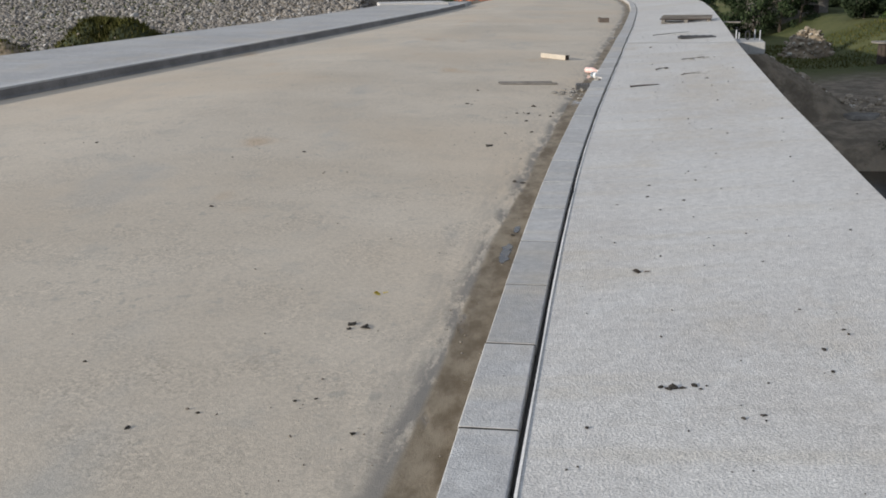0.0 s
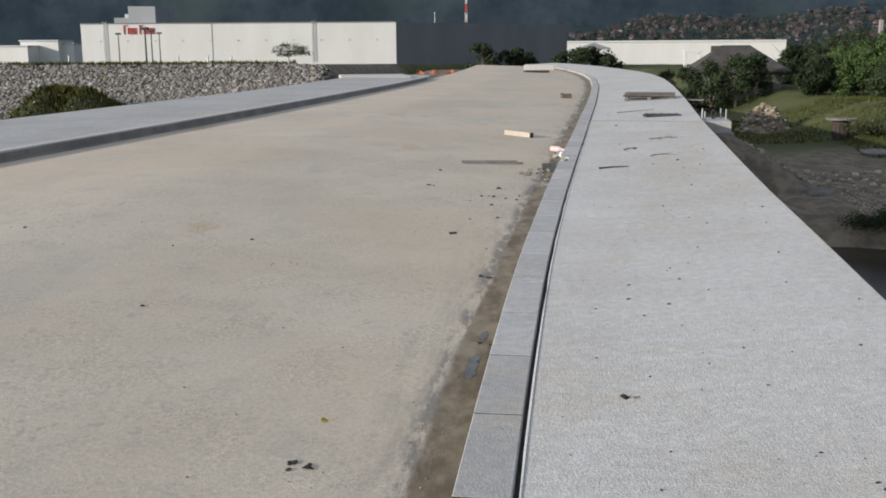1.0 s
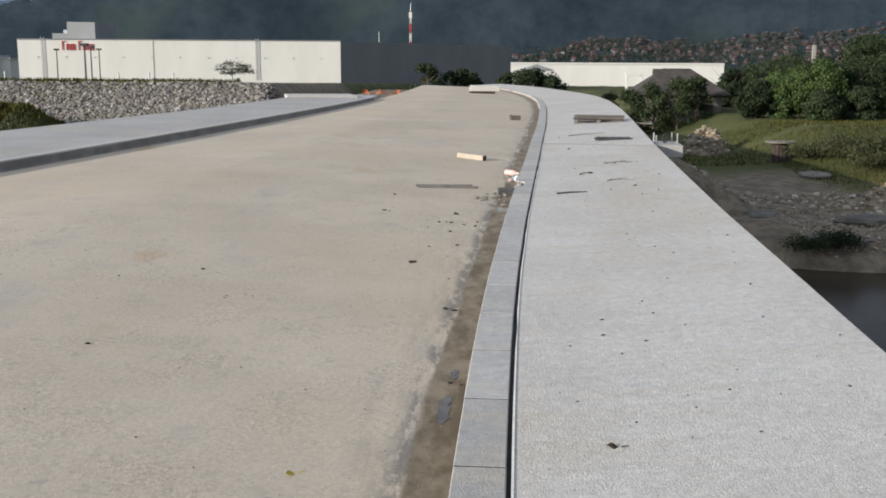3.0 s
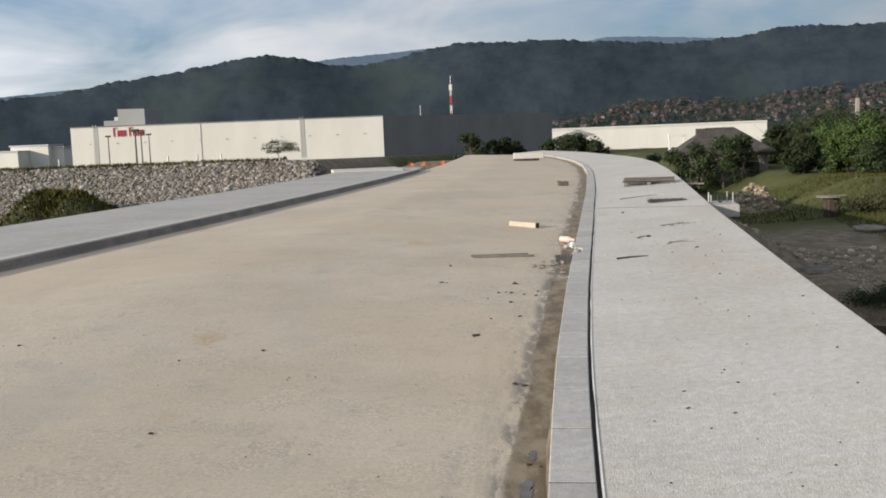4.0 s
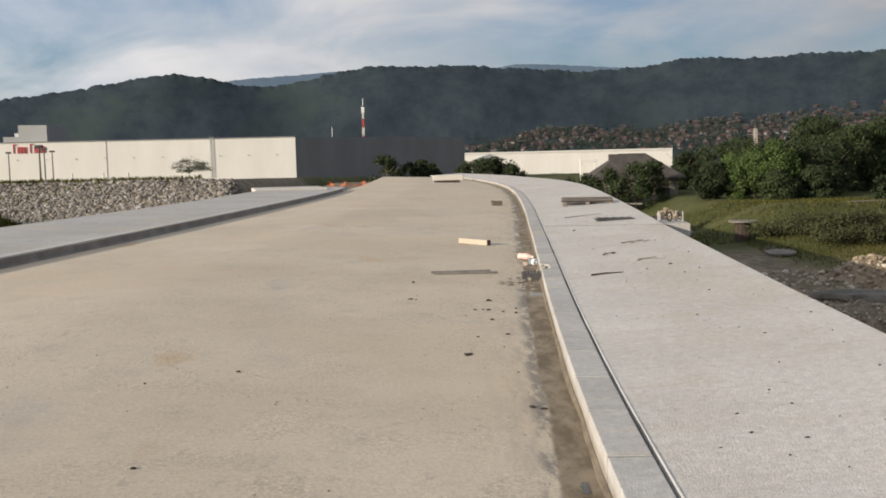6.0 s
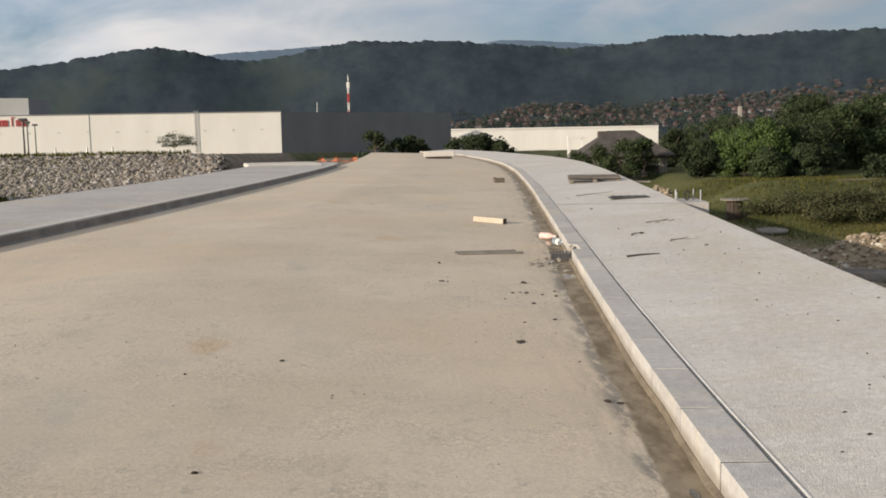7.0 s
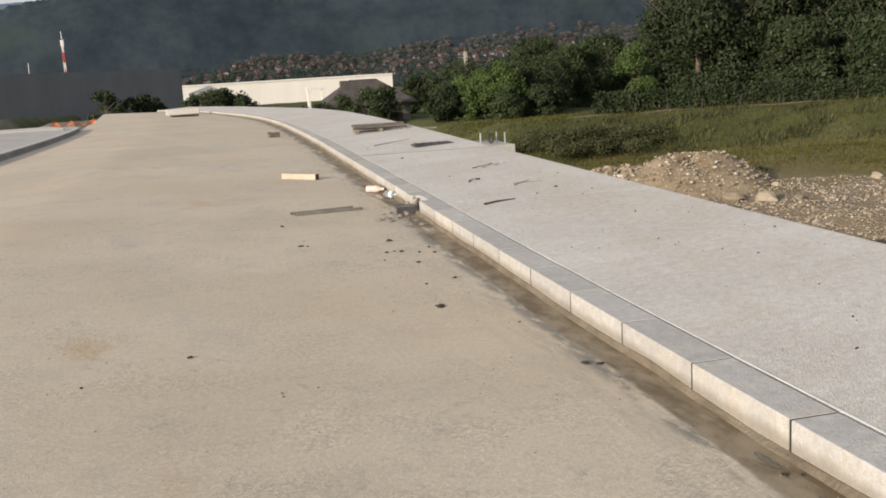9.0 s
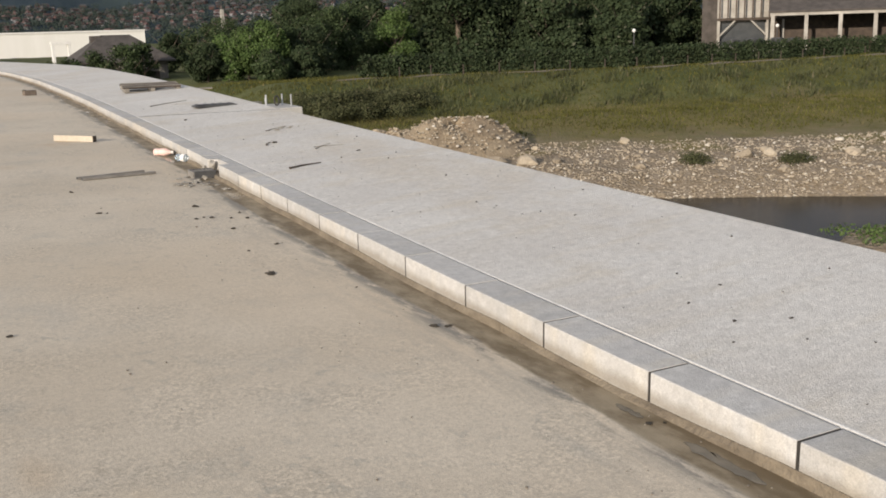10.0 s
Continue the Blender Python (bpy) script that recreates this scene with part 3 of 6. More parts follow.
def build_land():
    def steps(a, b, fine, grow, lo, hi):
        v = list(np.arange(a, b, fine))
        s = fine
        while v[-1] < hi:
            s *= grow
            v.append(v[-1] + s)
        s = fine
        while v[0] > lo:
            s *= grow
            v.insert(0, v[0] - s)
        return np.array(v)
    xs = steps(-50, 100, 0.9, 1.35, -2600, 2600)
    ys = steps(18, 120, 0.9, 1.35, -600, 2600)
    xx, yy = np.meshgrid(xs, ys)
    g = new("ground", sheet("ground", xx, yy, land(xx, yy), GROUND))
    tagged(g, "river plain with grass, bare earth and pale gravel", "ground", kind="structure")
    s = Shader("river_water", 0.22, spec=0.04)
    w = s.noise(1.2, 4, 0.6, s.stretch(s.pos(), 1, 2.2, 1))
    s.bump(w, 0.12, 0.05)
    mat = s.done(s.mix(s.span(s.noise(0.2, 3), 0.4, 0.7), (0.045, 0.037, 0.026), (0.066, 0.053, 0.036)))
    bm = bmesh.new()
    bm.faces.new([bm.verts.new(p) for p in ((-400, -300, -6.85), (400, -300, -6.85), (400, 60, -6.85), (-400, 60, -6.85))])
    tagged(new("water", mesh_of(bm, "water", mat)), "still dark river below the bridge", "river", kind="structure")


build_road()
build_walks()
build_deck()
build_land()

# ---------------------------------------------------------------- far distance
def facade_material(name, a, b, seam=1.0):
    s = Shader(name, 0.55, spec=0.4)
    p = s.pos()
    c = s.mix(s.span(s.noise(0.25, 5, 0.6, s.stretch(p, 1, 1, 0.3)), 0.35, 0.7), a, b)
    return s.done(c)


WHITE_PANEL = facade_material("white_wall_panel", (0.71, 0.70, 0.655), (0.76, 0.75, 0.71))
DARK_PANEL = facade_material("anthracite_wall_panel", (0.19, 0.195, 0.205), (0.22, 0.225, 0.235))
STEEL = mottled("galvanised_steel", (0.42, 0.43, 0.44), (0.52, 0.53, 0.54), 3, 30, 0.45, metal=0.6)
RED = mottled("red_sign_paint", (0.50, 0.03, 0.03), (0.58, 0.05, 0.05), 2, 10, 0.6)


def wall_slab(bm, a, b, z0, z1, thick):
    """An upright slab from a to b, thick to its back."""
    a, b = Vector((*a, 0)), Vector((*b, 0))
    d = (b - a)
    n = Vector((-d.y, d.x, 0)).normalized() * thick
    lo = [bm.verts.new(p + Vector((0, 0, z0))) for p in (a, b, b + n, a + n)]
    hi = [bm.verts.new(p + Vector((0, 0, z1))) for p in (a, b, b + n, a + n)]
    bm.faces.new(lo[::-1]), bm.faces.new(hi)
    for i in range(4):
        j = (i + 1) % 4
        bm.faces.new((lo[i], lo[j], hi[j], hi[i]))
    return bm


FAC_L, FAC_E, FAC_R = (-93.0, 206.5), (-26.0, 209.4), (10.9, 238.0)


def build_factory():
    hall = thing("factory_hall", (0, 0, 0), "long white factory hall with an anthracite end wall", "factory")
    part("white_wall", wall_slab(bmesh.new(), FAC_L, FAC_E, -3, 7.7, 0.6), WHITE_PANEL, hall, "white panelled front wall")
    part("dark_wall", wall_slab(bmesh.new(), FAC_E, FAC_R, -4, 7.55, 0.6), DARK_PANEL, hall, "anthracite panelled end wall")
    bm = bmesh.new()
    v = [bm.verts.new(p) for p in ((FAC_L[0] + 1, FAC_L[1] + 0.7, 7.3), (FAC_E[0], FAC_E[1] + 0.7, 7.3), (FAC_R[0] - 1, FAC_R[1] + 1, 7.2), (FAC_R[0] - 35, 300, 7.2), (FAC_L[0] + 1, 300, 7.3))]
    bm.faces.new(v)
    part("roof", bm, STEEL, hall)


build_factory()



def hill_form(ridge, dist, depth, base, seed, rough):
    """Gives the height of a ridge at an azimuth in degrees and a way up its slope from 0 to 1."""
    rng = np.random.default_rng(seed)
    waves = [(f, rng.uniform(0, 6)) for f in (0.7, 1.3, 2.9, 4.7, 8.1, 13.0, 21.0, 34.0)]

    line_az = np.arange(-65, 78, 0.1)
    line = np.interp(line_az, [p[0] for p in ridge], [p[1] for p in ridge])
    line = np.convolve(np.pad(line, 8, mode="edge"), np.ones(17) / 17, "valid")
    jag_az = np.arange(-65, 78, 0.13)
    jag = rng.normal(0, 1, len(jag_az))

    def height(az, t):
        top = np.interp(az, line_az, line)
        top = top + rough * 0.03 * t ** 24 * sum(np.sin(az * f + ph) / (1 + 0.10 * f) for f, ph in waves)
        top = top + rough * 0.03 * t ** 40 * np.interp(az, jag_az, jag)
        crest = np.tan(np.radians(top)) * (dist + depth) + 1.5
        folds = 0.05 * np.sin(az * 0.35 + 2.2 * t + seed) + 0.025 * np.sin(az * 0.9 - 4 * t)
        return base + (crest - base) * np.clip(t ** 1.15 + folds * t * (1 - t) * 2.0, 0, 1)
    return height


def hill(name, label, dist, height, depth, mat):
    az = np.arange(-62, 75, 0.1)
    aa, tt = np.meshgrid(az, np.linspace(0, 1, 30), indexing="ij")
    rr = dist + depth * tt
    ra = np.radians(aa)
    ob = new(name, sheet(name, np.sin(ra) * rr, np.cos(ra) * rr, height(aa, tt), mat))
    return tagged(ob, label, "hill", kind="structure")


def forest_material(name, a, b, c2, scale, bump):
    s = Shader(name, 1.0, spec=0.0)
    # one noise coordinate runs along the ridge, the other up the slope
    p = s.pos()
    along = s.math("MULTIPLY", s.math("DIVIDE", s.axis(p, 0), s.axis(p, 1)), 1300.0)
    both = s.node("ShaderNodeCombineXYZ")
    s.link(along, both.inputs[0])
    s.link(s.math("MULTIPLY", s.axis(p, 2), 0.75), both.inputs[1])
    q = both.outputs[0]
    n = s.noise(scale, 8, 0.7, q)
    m = s.noise(scale * 0.18, 5, 0.6, q)
    c = s.mix(s.span(n, 0.3, 0.7), a, b)
    c = s.mix(s.math("MULTIPLY", s.span(m, 0.52, 0.66), 0.7), c, c2)
    s.bump(n, bump, 6)
    return s.done(c)


# blue-grey of distance haze is put into the woods' colours
FOREST = forest_material("hazed_hillside", (0.034, 0.048, 0.060), (0.056, 0.073, 0.084), (0.062, 0.082, 0.074), 0.030, 0.12)
# farther ridge: more haze painted in, so paler and bluer
FAR_FOREST = forest_material("hazed_far_ridge", (0.11, 0.155, 0.21), (0.125, 0.17, 0.225), (0.14, 0.18, 0.225), 0.006, 0.0)
FAR_RIDGE = [(-62, 3.0), (-30, 3.0), (-14, 4.5), (-9, 5.0), (-4, 5.35), (2, 5.0), (6, 5.55), (11, 5.15), (16, 4.9), (24, 4.9), (31, 6.3), (45, 6.0), (75, 5)]
NEAR_RIDGE = [(-62, 2.6), (-36, 2.9), (-26, 3.2), (-24, 3.5), (-19.5, 4.32), (-16, 4.87), (-14.2, 5.26), (-11.8, 5.0), (-10, 4.65), (-8.5, 4.5), (-6.5, 4.75), (-4.5, 5.3), (-2, 5.6), (2, 5.55), (6, 5.25), (10, 5.0), (13, 5.05), (15, 5.5), (19, 5.32), (23, 5.38), (28, 5.3), (34, 6.0), (45, 6.4), (75, 4)]
slope_far = hill_form(FAR_RIDGE, 3200, 900, -30, 2, 0.3)
slope_near = hill_form(NEAR_RIDGE, 900, 1100, -6, 5, 1.0)
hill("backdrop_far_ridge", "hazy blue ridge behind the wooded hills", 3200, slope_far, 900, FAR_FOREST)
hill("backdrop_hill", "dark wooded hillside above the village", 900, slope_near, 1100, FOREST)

# ---------------------------------------------------------------- plants
def leaf_material(name, a, b, pale):
    s = Shader(name, 0.75, spec=0.1)
    r = s.island()
    c = s.mix(r, a, b)
    c = s.mix(s.span(r, 0.955, 0.98), c, pale)
    c = s.mix(1.0, c, s.ramp(s.noise(0.5, 3), (0.3, 0.65), (0.7, 1.25)), "MULTIPLY")
    return s.done(c)


LEAF = leaf_material("tree_leaf", (0.030, 0.047, 0.021), (0.062, 0.084, 0.037), (0.126, 0.131, 0.088))
LEAF_LIGHT = leaf_material("light_leaf", (0.050, 0.085, 0.024), (0.102, 0.148, 0.050), (0.130, 0.141, 0.090))
LEAF_DARK = leaf_material("dark_leaf", (0.024, 0.037, 0.018), (0.048, 0.064, 0.031), (0.080, 0.085, 0.055))
BLADE = leaf_material("grass_blade", (0.056, 0.060, 0.014), (0.098, 0.094, 0.026), (0.17, 0.135, 0.06))
WEED = leaf_material("weed_leaf", (0.046, 0.053, 0.026), (0.086, 0.090, 0.043), (0.13, 0.115, 0.07))
BARK = mottled("bark", (0.09, 0.07, 0.05), (0.16, 0.13, 0.10), 3, 12, 0.95, 0.8, 0.03)


def leaf_cloud(name, rng, blobs, count, size, mat, flat=0.0):
    """Many single leaves on and inside a set of lumps (centre, radii)."""
    w = np.array([r[0] * r[1] + r[1] * r[2] + r[0] * r[2] for _, r in blobs])
    pick = rng.choice(len(blobs), count, p=w / w.sum())
    cen = np.array([b[0] for b in blobs])[pick]
    rad = np.array([b[1] for b in blobs])[pick]
    d = rng.normal(size=(count, 3))
    d /= np.linalg.norm(d, axis=1)[:, None]
    p = cen + d * rad * (1.28 * rng.uniform(0.05, 1.0, (count, 1)) ** 0.6)
    n = d + rng.normal(0, 0.55, (count, 3)) + np.array([0, 0, flat])
    n /= np.linalg.norm(n, axis=1)[:, None]
    t = np.cross(n, rng.normal(size=(count, 3)))
    t /= np.linalg.norm(t, axis=1)[:, None]
    b = np.cross(n, t)
    s = size * rng.uniform(0.55, 1.35, (count, 1))
    co = np.stack([p - t * s, p + b * s * 0.55 + n * s * 0.15, p + t * s, p - b * s * 0.55 + n * s * 0.15], 1).reshape(-1, 3)
    me = bpy.data.meshes.new(name)
    me.from_pydata(co.tolist(), [], np.arange(count * 4).reshape(-1, 4).tolist())
    me.materials.append(mat)
    return me


def crown_blobs(rng, base, height, width, lumps_n):
    out = []
    for _ in range(lumps_n):
        t = rng.uniform(0, 1) ** 0.8
        ring = width * (0.25 + 0.75 * math.sin(math.pi * min(0.95, 0.18 + 0.8 * t))) * rng.uniform(0.35, 0.85)
        a = rng.uniform(0, 6.283)
        r = width * rng.uniform(0.20, 0.38)
        out.append(((ring * math.cos(a), ring * math.sin(a), base + (height - base) * t * 0.9), (r, r, r * rng.uniform(0.6, 0.9))))
    return out


def trunk_bm(rng, height, radius, limbs):
    bm = bmesh.new()
    rod(bm, (0, 0, -0.3), (0.03 * height, 0, height * 0.5), radius, radius * 0.6, 9)
    for k in range(limbs):
        a = 6.283 * k / limbs + rng.uniform(-0.4, 0.4)
        z = height * rng.uniform(0.25, 0.5)
        q = height * rng.uniform(0.25, 0.4)
        tip = (math.cos(a) * q, math.sin(a) * q, z + height * rng.uniform(0.2, 0.4))
        rod(bm, (0.03 * height * z / height, 0, z), tip, radius * 0.45, radius * 0.12, 7)
        rod(bm, tip, (tip[0] * 1.5, tip[1] * 1.3, tip[2] + height * 0.15), radius * 0.12, radius * 0.04, 5)
    return bm


def tree(name, at, height, width, label, category, seed, count, size, mat, low=0.15, group="", lumps_n=26, limbs=6):
    rng = np.random.default_rng(seed)
    t = thing(name, at, label, category, group)
    part("trunk", trunk_bm(rng, height, 0.022 * height + 0.03, limbs), BARK, t)
    crown_ob = new("crown", leaf_cloud("crown", rng, crown_blobs(rng, height * low, height, width, lumps_n), count, size, mat))
    crown_ob.parent = t
    return t


def ground_at(x, y):
    return float(land(x, y))


def standing(x, y, sink=0.05):
    return (x, y, ground_at(x, y) - sink)


def build_plants():
    # great walnut and its neighbours behind the hedge
    big = [(62, 104, 15.5, 7.2, 11), (73, 103, 14.5, 6.6, 12), (82, 99, 14.0, 6.4, 13), (56, 116, 8.0, 4.6, 14), (69, 116, 16.0, 7.0, 15), (90, 104, 14.5, 6.5, 16), (78, 114, 16.5, 7.0, 17), (87, 97, 12.0, 4.6, 23), (92, 99, 12.5, 4.2, 24), (48, 119, 8.0, 4.6, 18), (74, 124, 15.0, 7.0, 19), (88, 114, 15.0, 7.0, 21), (68, 94, 8.5, 4.2, 20), (76, 91, 8.0, 4.0, 22)]
    for x, y, h, w, s in big:
        tree("broadleaf_tree", standing(x, y), h, w, "tall dark green broadleaf tree behind the hedge", "tree", s, 21000, 0.25, LEAF_DARK, 0.0, "trees behind the hedge", 54, 8)
    # loose row of bushes and young trees
    row = [(27.6, 93, 3.6, 1.9, LEAF_DARK), (29.6, 94, 4.2, 2.2, LEAF_LIGHT), (31.6, 93, 4.8, 2.6, LEAF_LIGHT), (33.6, 92.5, 5.4, 2.3, LEAF_LIGHT), (36.0, 95, 5.0, 2.6, LEAF), (39, 95, 5.0, 2.8, LEAF_DARK), (41.5, 101, 6.2, 3.2, LEAF), (45, 103, 7.0, 3.4, LEAF),
           (49, 106, 7.6, 3.4, LEAF), (54, 105, 7.0, 3.2, LEAF_LIGHT), (36, 90, 2.8, 2.0, LEAF_DARK), (32.5, 89, 2.6, 1.9, LEAF), (46, 112, 8.4, 4.2, LEAF_DARK), (38, 108, 6.2, 3.4, LEAF_DARK), (32.6, 122, 5.0, 2.4, LEAF_DARK)]
    for k, (x, y, h, w, m) in enumerate(row):
        tree("bush", standing(x, y), h, w, "leafy green bush in a loose row behind the levee", "bush", 40 + k, 12000, 0.13, m, 0.02, "bushes behind the levee", 30, 5)
    # fruit trees round the house
    for k, (x, y, h, w) in enumerate([(17.6, 104, 4.6, 2.2), (20.0, 103.5, 5.4, 2.5), (22.4, 103, 5.6, 2.5), (24.6, 104, 4.6, 2.0), (15.8, 108, 4.2, 1.9), (14.6, 112, 3.2, 1.6), (37.5, 128, 5.4, 2.8), (41, 131, 6.0, 3.0), (44, 134, 7.0, 3.6)]):
        tree("fruit_tree", standing(x, y), h, w, "dark fruit tree beside the grey house", "tree", 70 + k, 4200, 0.13, LEAF, 0.08, "trees by the house", 22, 5)
    # bushes at the far end of the road
    for k, (x, y, h, w) in enumerate([(-3.7, 108, 3.7, 2.1), (-0.4, 110, 3.3, 1.9), (5.4, 106, 2.6, 1.9), (7.2, 104, 3.0, 2.3), (9.2, 104, 2.5, 1.9), (1.4, 113, 2.5, 1.5)]):
        z = -1.1
        tree("bush", (x, y, z), h, w, "dark conifer-like bush at the end of the road", "bush", 90 + k, 3000, 0.15, LEAF_DARK, 0.02, "bushes at the road end", 18, 4)
    # thin windswept tree in front of the factory
    rng = np.random.default_rng(5)
    t = thing("young_tree", (-27.4, 118, ground_at(-27.4, 118) - 0.1), "sparse windswept young tree before the white factory", "tree")
    part("trunk", trunk_bm(rng, 3.0, 0.045, 9), BARK, t)
    bl = [((a * 1.0 + 0.3, rng.normal(0, 0.8), rng.uniform(0.9 + 0.25 * abs(a), 2.55 - 0.2 * a * a)), (0.6, 0.5, 0.24)) for a in rng.uniform(-2.0, 2.0, 40)]
    c = new("crown", leaf_cloud("crown", rng, bl, 1700, 0.09, LEAF_DARK))
    c.parent = t
    # clipped hedge along the levee road
    rng = np.random.default_rng(7)
    h = thing("hedge", (0, 0, 0), "long clipped dark hedge behind the levee road", "hedge")
    for x0 in np.arange(38, 128, 6.5):
        bl = []
        for x in np.arange(x0, x0 + 6.5, 0.9):
            y = float(levee_line(x)) + 5.5 + rng.normal(0, 0.15)
            for z in (0.35, 1.0, 1.6):
                bl.append(((x, y, ground_at(x, y) + z), (0.75, 0.55, 0.5)))
        c = new("hedge_plant", leaf_cloud("hedge_plant", rng, bl, 3000, 0.15, LEAF_DARK))
        c.parent = h
    # dark scrub where the levee begins
    for k, (x, y, w, hh) in enumerate([(25.4, 67.5, 2.2, 0.9), (27.5, 66.5, 2.6, 1.5), (29.8, 66, 2.8, 1.8), (32, 66, 2.6, 1.5), (34.3, 66.5, 2.2, 1.0), (28.5, 64.8, 2.2, 1.0), (31, 64.6, 2.2, 0.9)]):
        rng = np.random.default_rng(120 + k)
        t = thing("scrub", standing(x, y), "low tangled dark scrub on the grass bank", "bush", "scrub on the bank")
        bl = [((rng.normal(0, w * 0.5), rng.normal(0, w * 0.35), rng.uniform(0.1, hh * 0.8)), (0.9, 0.8, 0.40)) for _ in range(22)]
        part("trunk", trunk_bm(rng, hh, 0.04, 5), BARK, t)
        c = new("crown", leaf_cloud("crown", rng, bl, 6000, 0.075, WEED))
        c.parent = t


def grass_field(name, label, rng, pts, hgt, wid, mat):
    n = len(pts)
    a = rng.uniform(0, 6.283, n)
    h = hgt * rng.uniform(0.5, 1.5, n)
    z = land(pts[:, 0], pts[:, 1])
    lean = rng.normal(0, 0.35, (n, 2)) * h[:, None]
    d = np.stack([np.cos(a), np.sin(a)], 1) * wid * rng.uniform(0.6, 1.4, (n, 1))
    lo = np.concatenate([pts - d, (z - 0.05)[:, None]], 1)
    hi = np.concatenate([pts + d, (z - 0.05)[:, None]], 1)
    tip = np.concatenate([pts + lean, (z + h)[:, None]], 1)
    me = bpy.data.meshes.new(name)
    me.from_pydata(np.stack([lo, hi, tip], 1).reshape(-1, 3).tolist(), [], np.arange(3 * n).reshape(-1, 3).tolist())
    me.materials.append(mat)
    return tagged(new(name, me), label, "grass", kind="stuff")


def build_grass():
    rng = np.random.default_rng(21)
    p = np.stack([rng.uniform(14, 100, 120000), rng.uniform(36, 100, 120000)], 1)
    e = p[:, 1] - levee_line(p[:, 0])
    gap = np.abs(e - 0.4) > 0.9
    keep = gap & (land(p[:, 0], p[:, 1]) > -5.12 + 0.22 * rng.random(len(p))) & ~((p[:, 0] < 22) & (p[:, 1] < 68)) & (e < 12)
    grass_field("grass", "rough unmown grass on the levee and the field", rng, p[keep], 0.17, 0.045, BLADE)
    q = np.stack([rng.uniform(30, 110, 40000), rng.uniform(40, 80, 40000)], 1)
    e = q[:, 1] - levee_line(q[:, 0])
    keep = (e > -13) & (e < -2) & (lumps(q[:, 0], q[:, 1], 7, 9) > 0.05)
    grass_field("weeds", "tall mixed weeds on the face of the levee", rng, q[keep], 0.42, 0.07, WEED)
    r = np.stack([rng.uniform(-60, -9, 9000), rng.uniform(61, 75, 9000)], 1)
    keep = (r[:, 1] - water_edge(r[:, 0]) > 17.0) & (r[:, 0] < -13 - 0.4 * (r[:, 1] - 61))
    grass_field("grass", "rough grass above the dumped stones", rng, r[keep], 0.25, 0.08, BLADE)
    # islet beside the bridge
    isl = bmesh.new()
    bmesh.ops.create_icosphere(isl, subdivisions=3, radius=1)
    for v in isl.verts:
        v.co = Vector((v.co.x * 5.0, v.co.y * 3.0, v.co.z * 0.75 + 0.25 * noise.noise(v.co * 3)))
    thing("gravel_islet", (32.5, 23.0, -6.9), "small weedy gravel islet in the river", "islet", bm=isl, mat=GROUND, smooth=True)
    wd = leaf_cloud("weeds", rng, [((rng.normal(31.5, 1.6), rng.normal(23.2, 0.9), -6.2), (0.8, 0.6, 0.16)) for _ in range(26)], 3600, 0.07, LEAF_LIGHT)
    tagged(new("weeds", wd), "green weeds on the gravel islet", "weeds", kind="stuff")


build_plants()
build_grass()

# ---------------------------------------------------------------- stones
def stone_material(name, a, b, pale):
    s = Shader(name, 0.9, spec=0.25)
    c = s.mix(s.math("FRACT", s.math("ADD", s.island(), s.rand()), 0.0), a, b)
    c = s.mix(s.span(s.math("FRACT", s.math("ADD", s.math("MULTIPLY", s.island(), 7.0), s.rand()), 0.0), 0.86, 0.9), c, pale)
    g = s.noise(9, 4, 0.6)
    c = s.mix(0.4, c, s.ramp(g, (0.3, 0.6), (0.7, 1.3)), "MULTIPLY")
    s.bump(g, 0.5, 0.03)
    return s.done(c)


RIPRAP = stone_material("quarry_stone", (0.16, 0.148, 0.132), (0.33, 0.30, 0.262), (0.42, 0.40, 0.37))
PEBBLE = stone_material("river_stone", (0.19, 0.155, 0.11), (0.42, 0.36, 0.275), (0.52, 0.48, 0.41))
HEAP = mottled("heaped_gravel", (0.19, 0.145, 0.095), (0.31, 0.25, 0.17), 0.9, 7, 0.95, 0.9, 0.08)
MOUND = mottled("grassed_earth", (0.034, 0.044, 0.018), (0.066, 0.076, 0.032), 0.5, 5, 0.95, 0.9, 0.06)
BANK_ROCK = mottled("dark_bank_rock", (0.11, 0.10, 0.085), (0.20, 0.185, 0.16), 0.8, 6, 0.95, 0.8, 0.06)
LIME = stone_material("pale_rubble", (0.26, 0.22, 0.165), (0.44, 0.38, 0.29), (0.54, 0.50, 0.43))


def rock_bm(seed, flat=0.75, rough=0.35, sub=1):
    bm = bmesh.new()
    bmesh.ops.create_icosphere(bm, subdivisions=sub, radius=0.5)
    off = Vector((seed * 3.7, seed * 1.3, seed * 2.1))
    for v in bm.verts:
        k = 1 + rough * (noise.noise(v.co * 2.3 + off) * 1.6)
        v.co = Vector((v.co.x * k * (1.0 + 0.25 * math.sin(seed)), v.co.y * k, v.co.z * k * flat))
    return bm


def rock_arrays(seed, sub=1):
    bm = rock_bm(seed, sub=sub)
    bm.verts.index_update()
    v = np.array([tuple(q.co) for q in bm.verts])
    f = np.array([[q.index for q in p.verts] for p in bm.faces])
    bm.free()
    return v, f


ROCKS = [rock_arrays(k) for k in range(1, 9)]


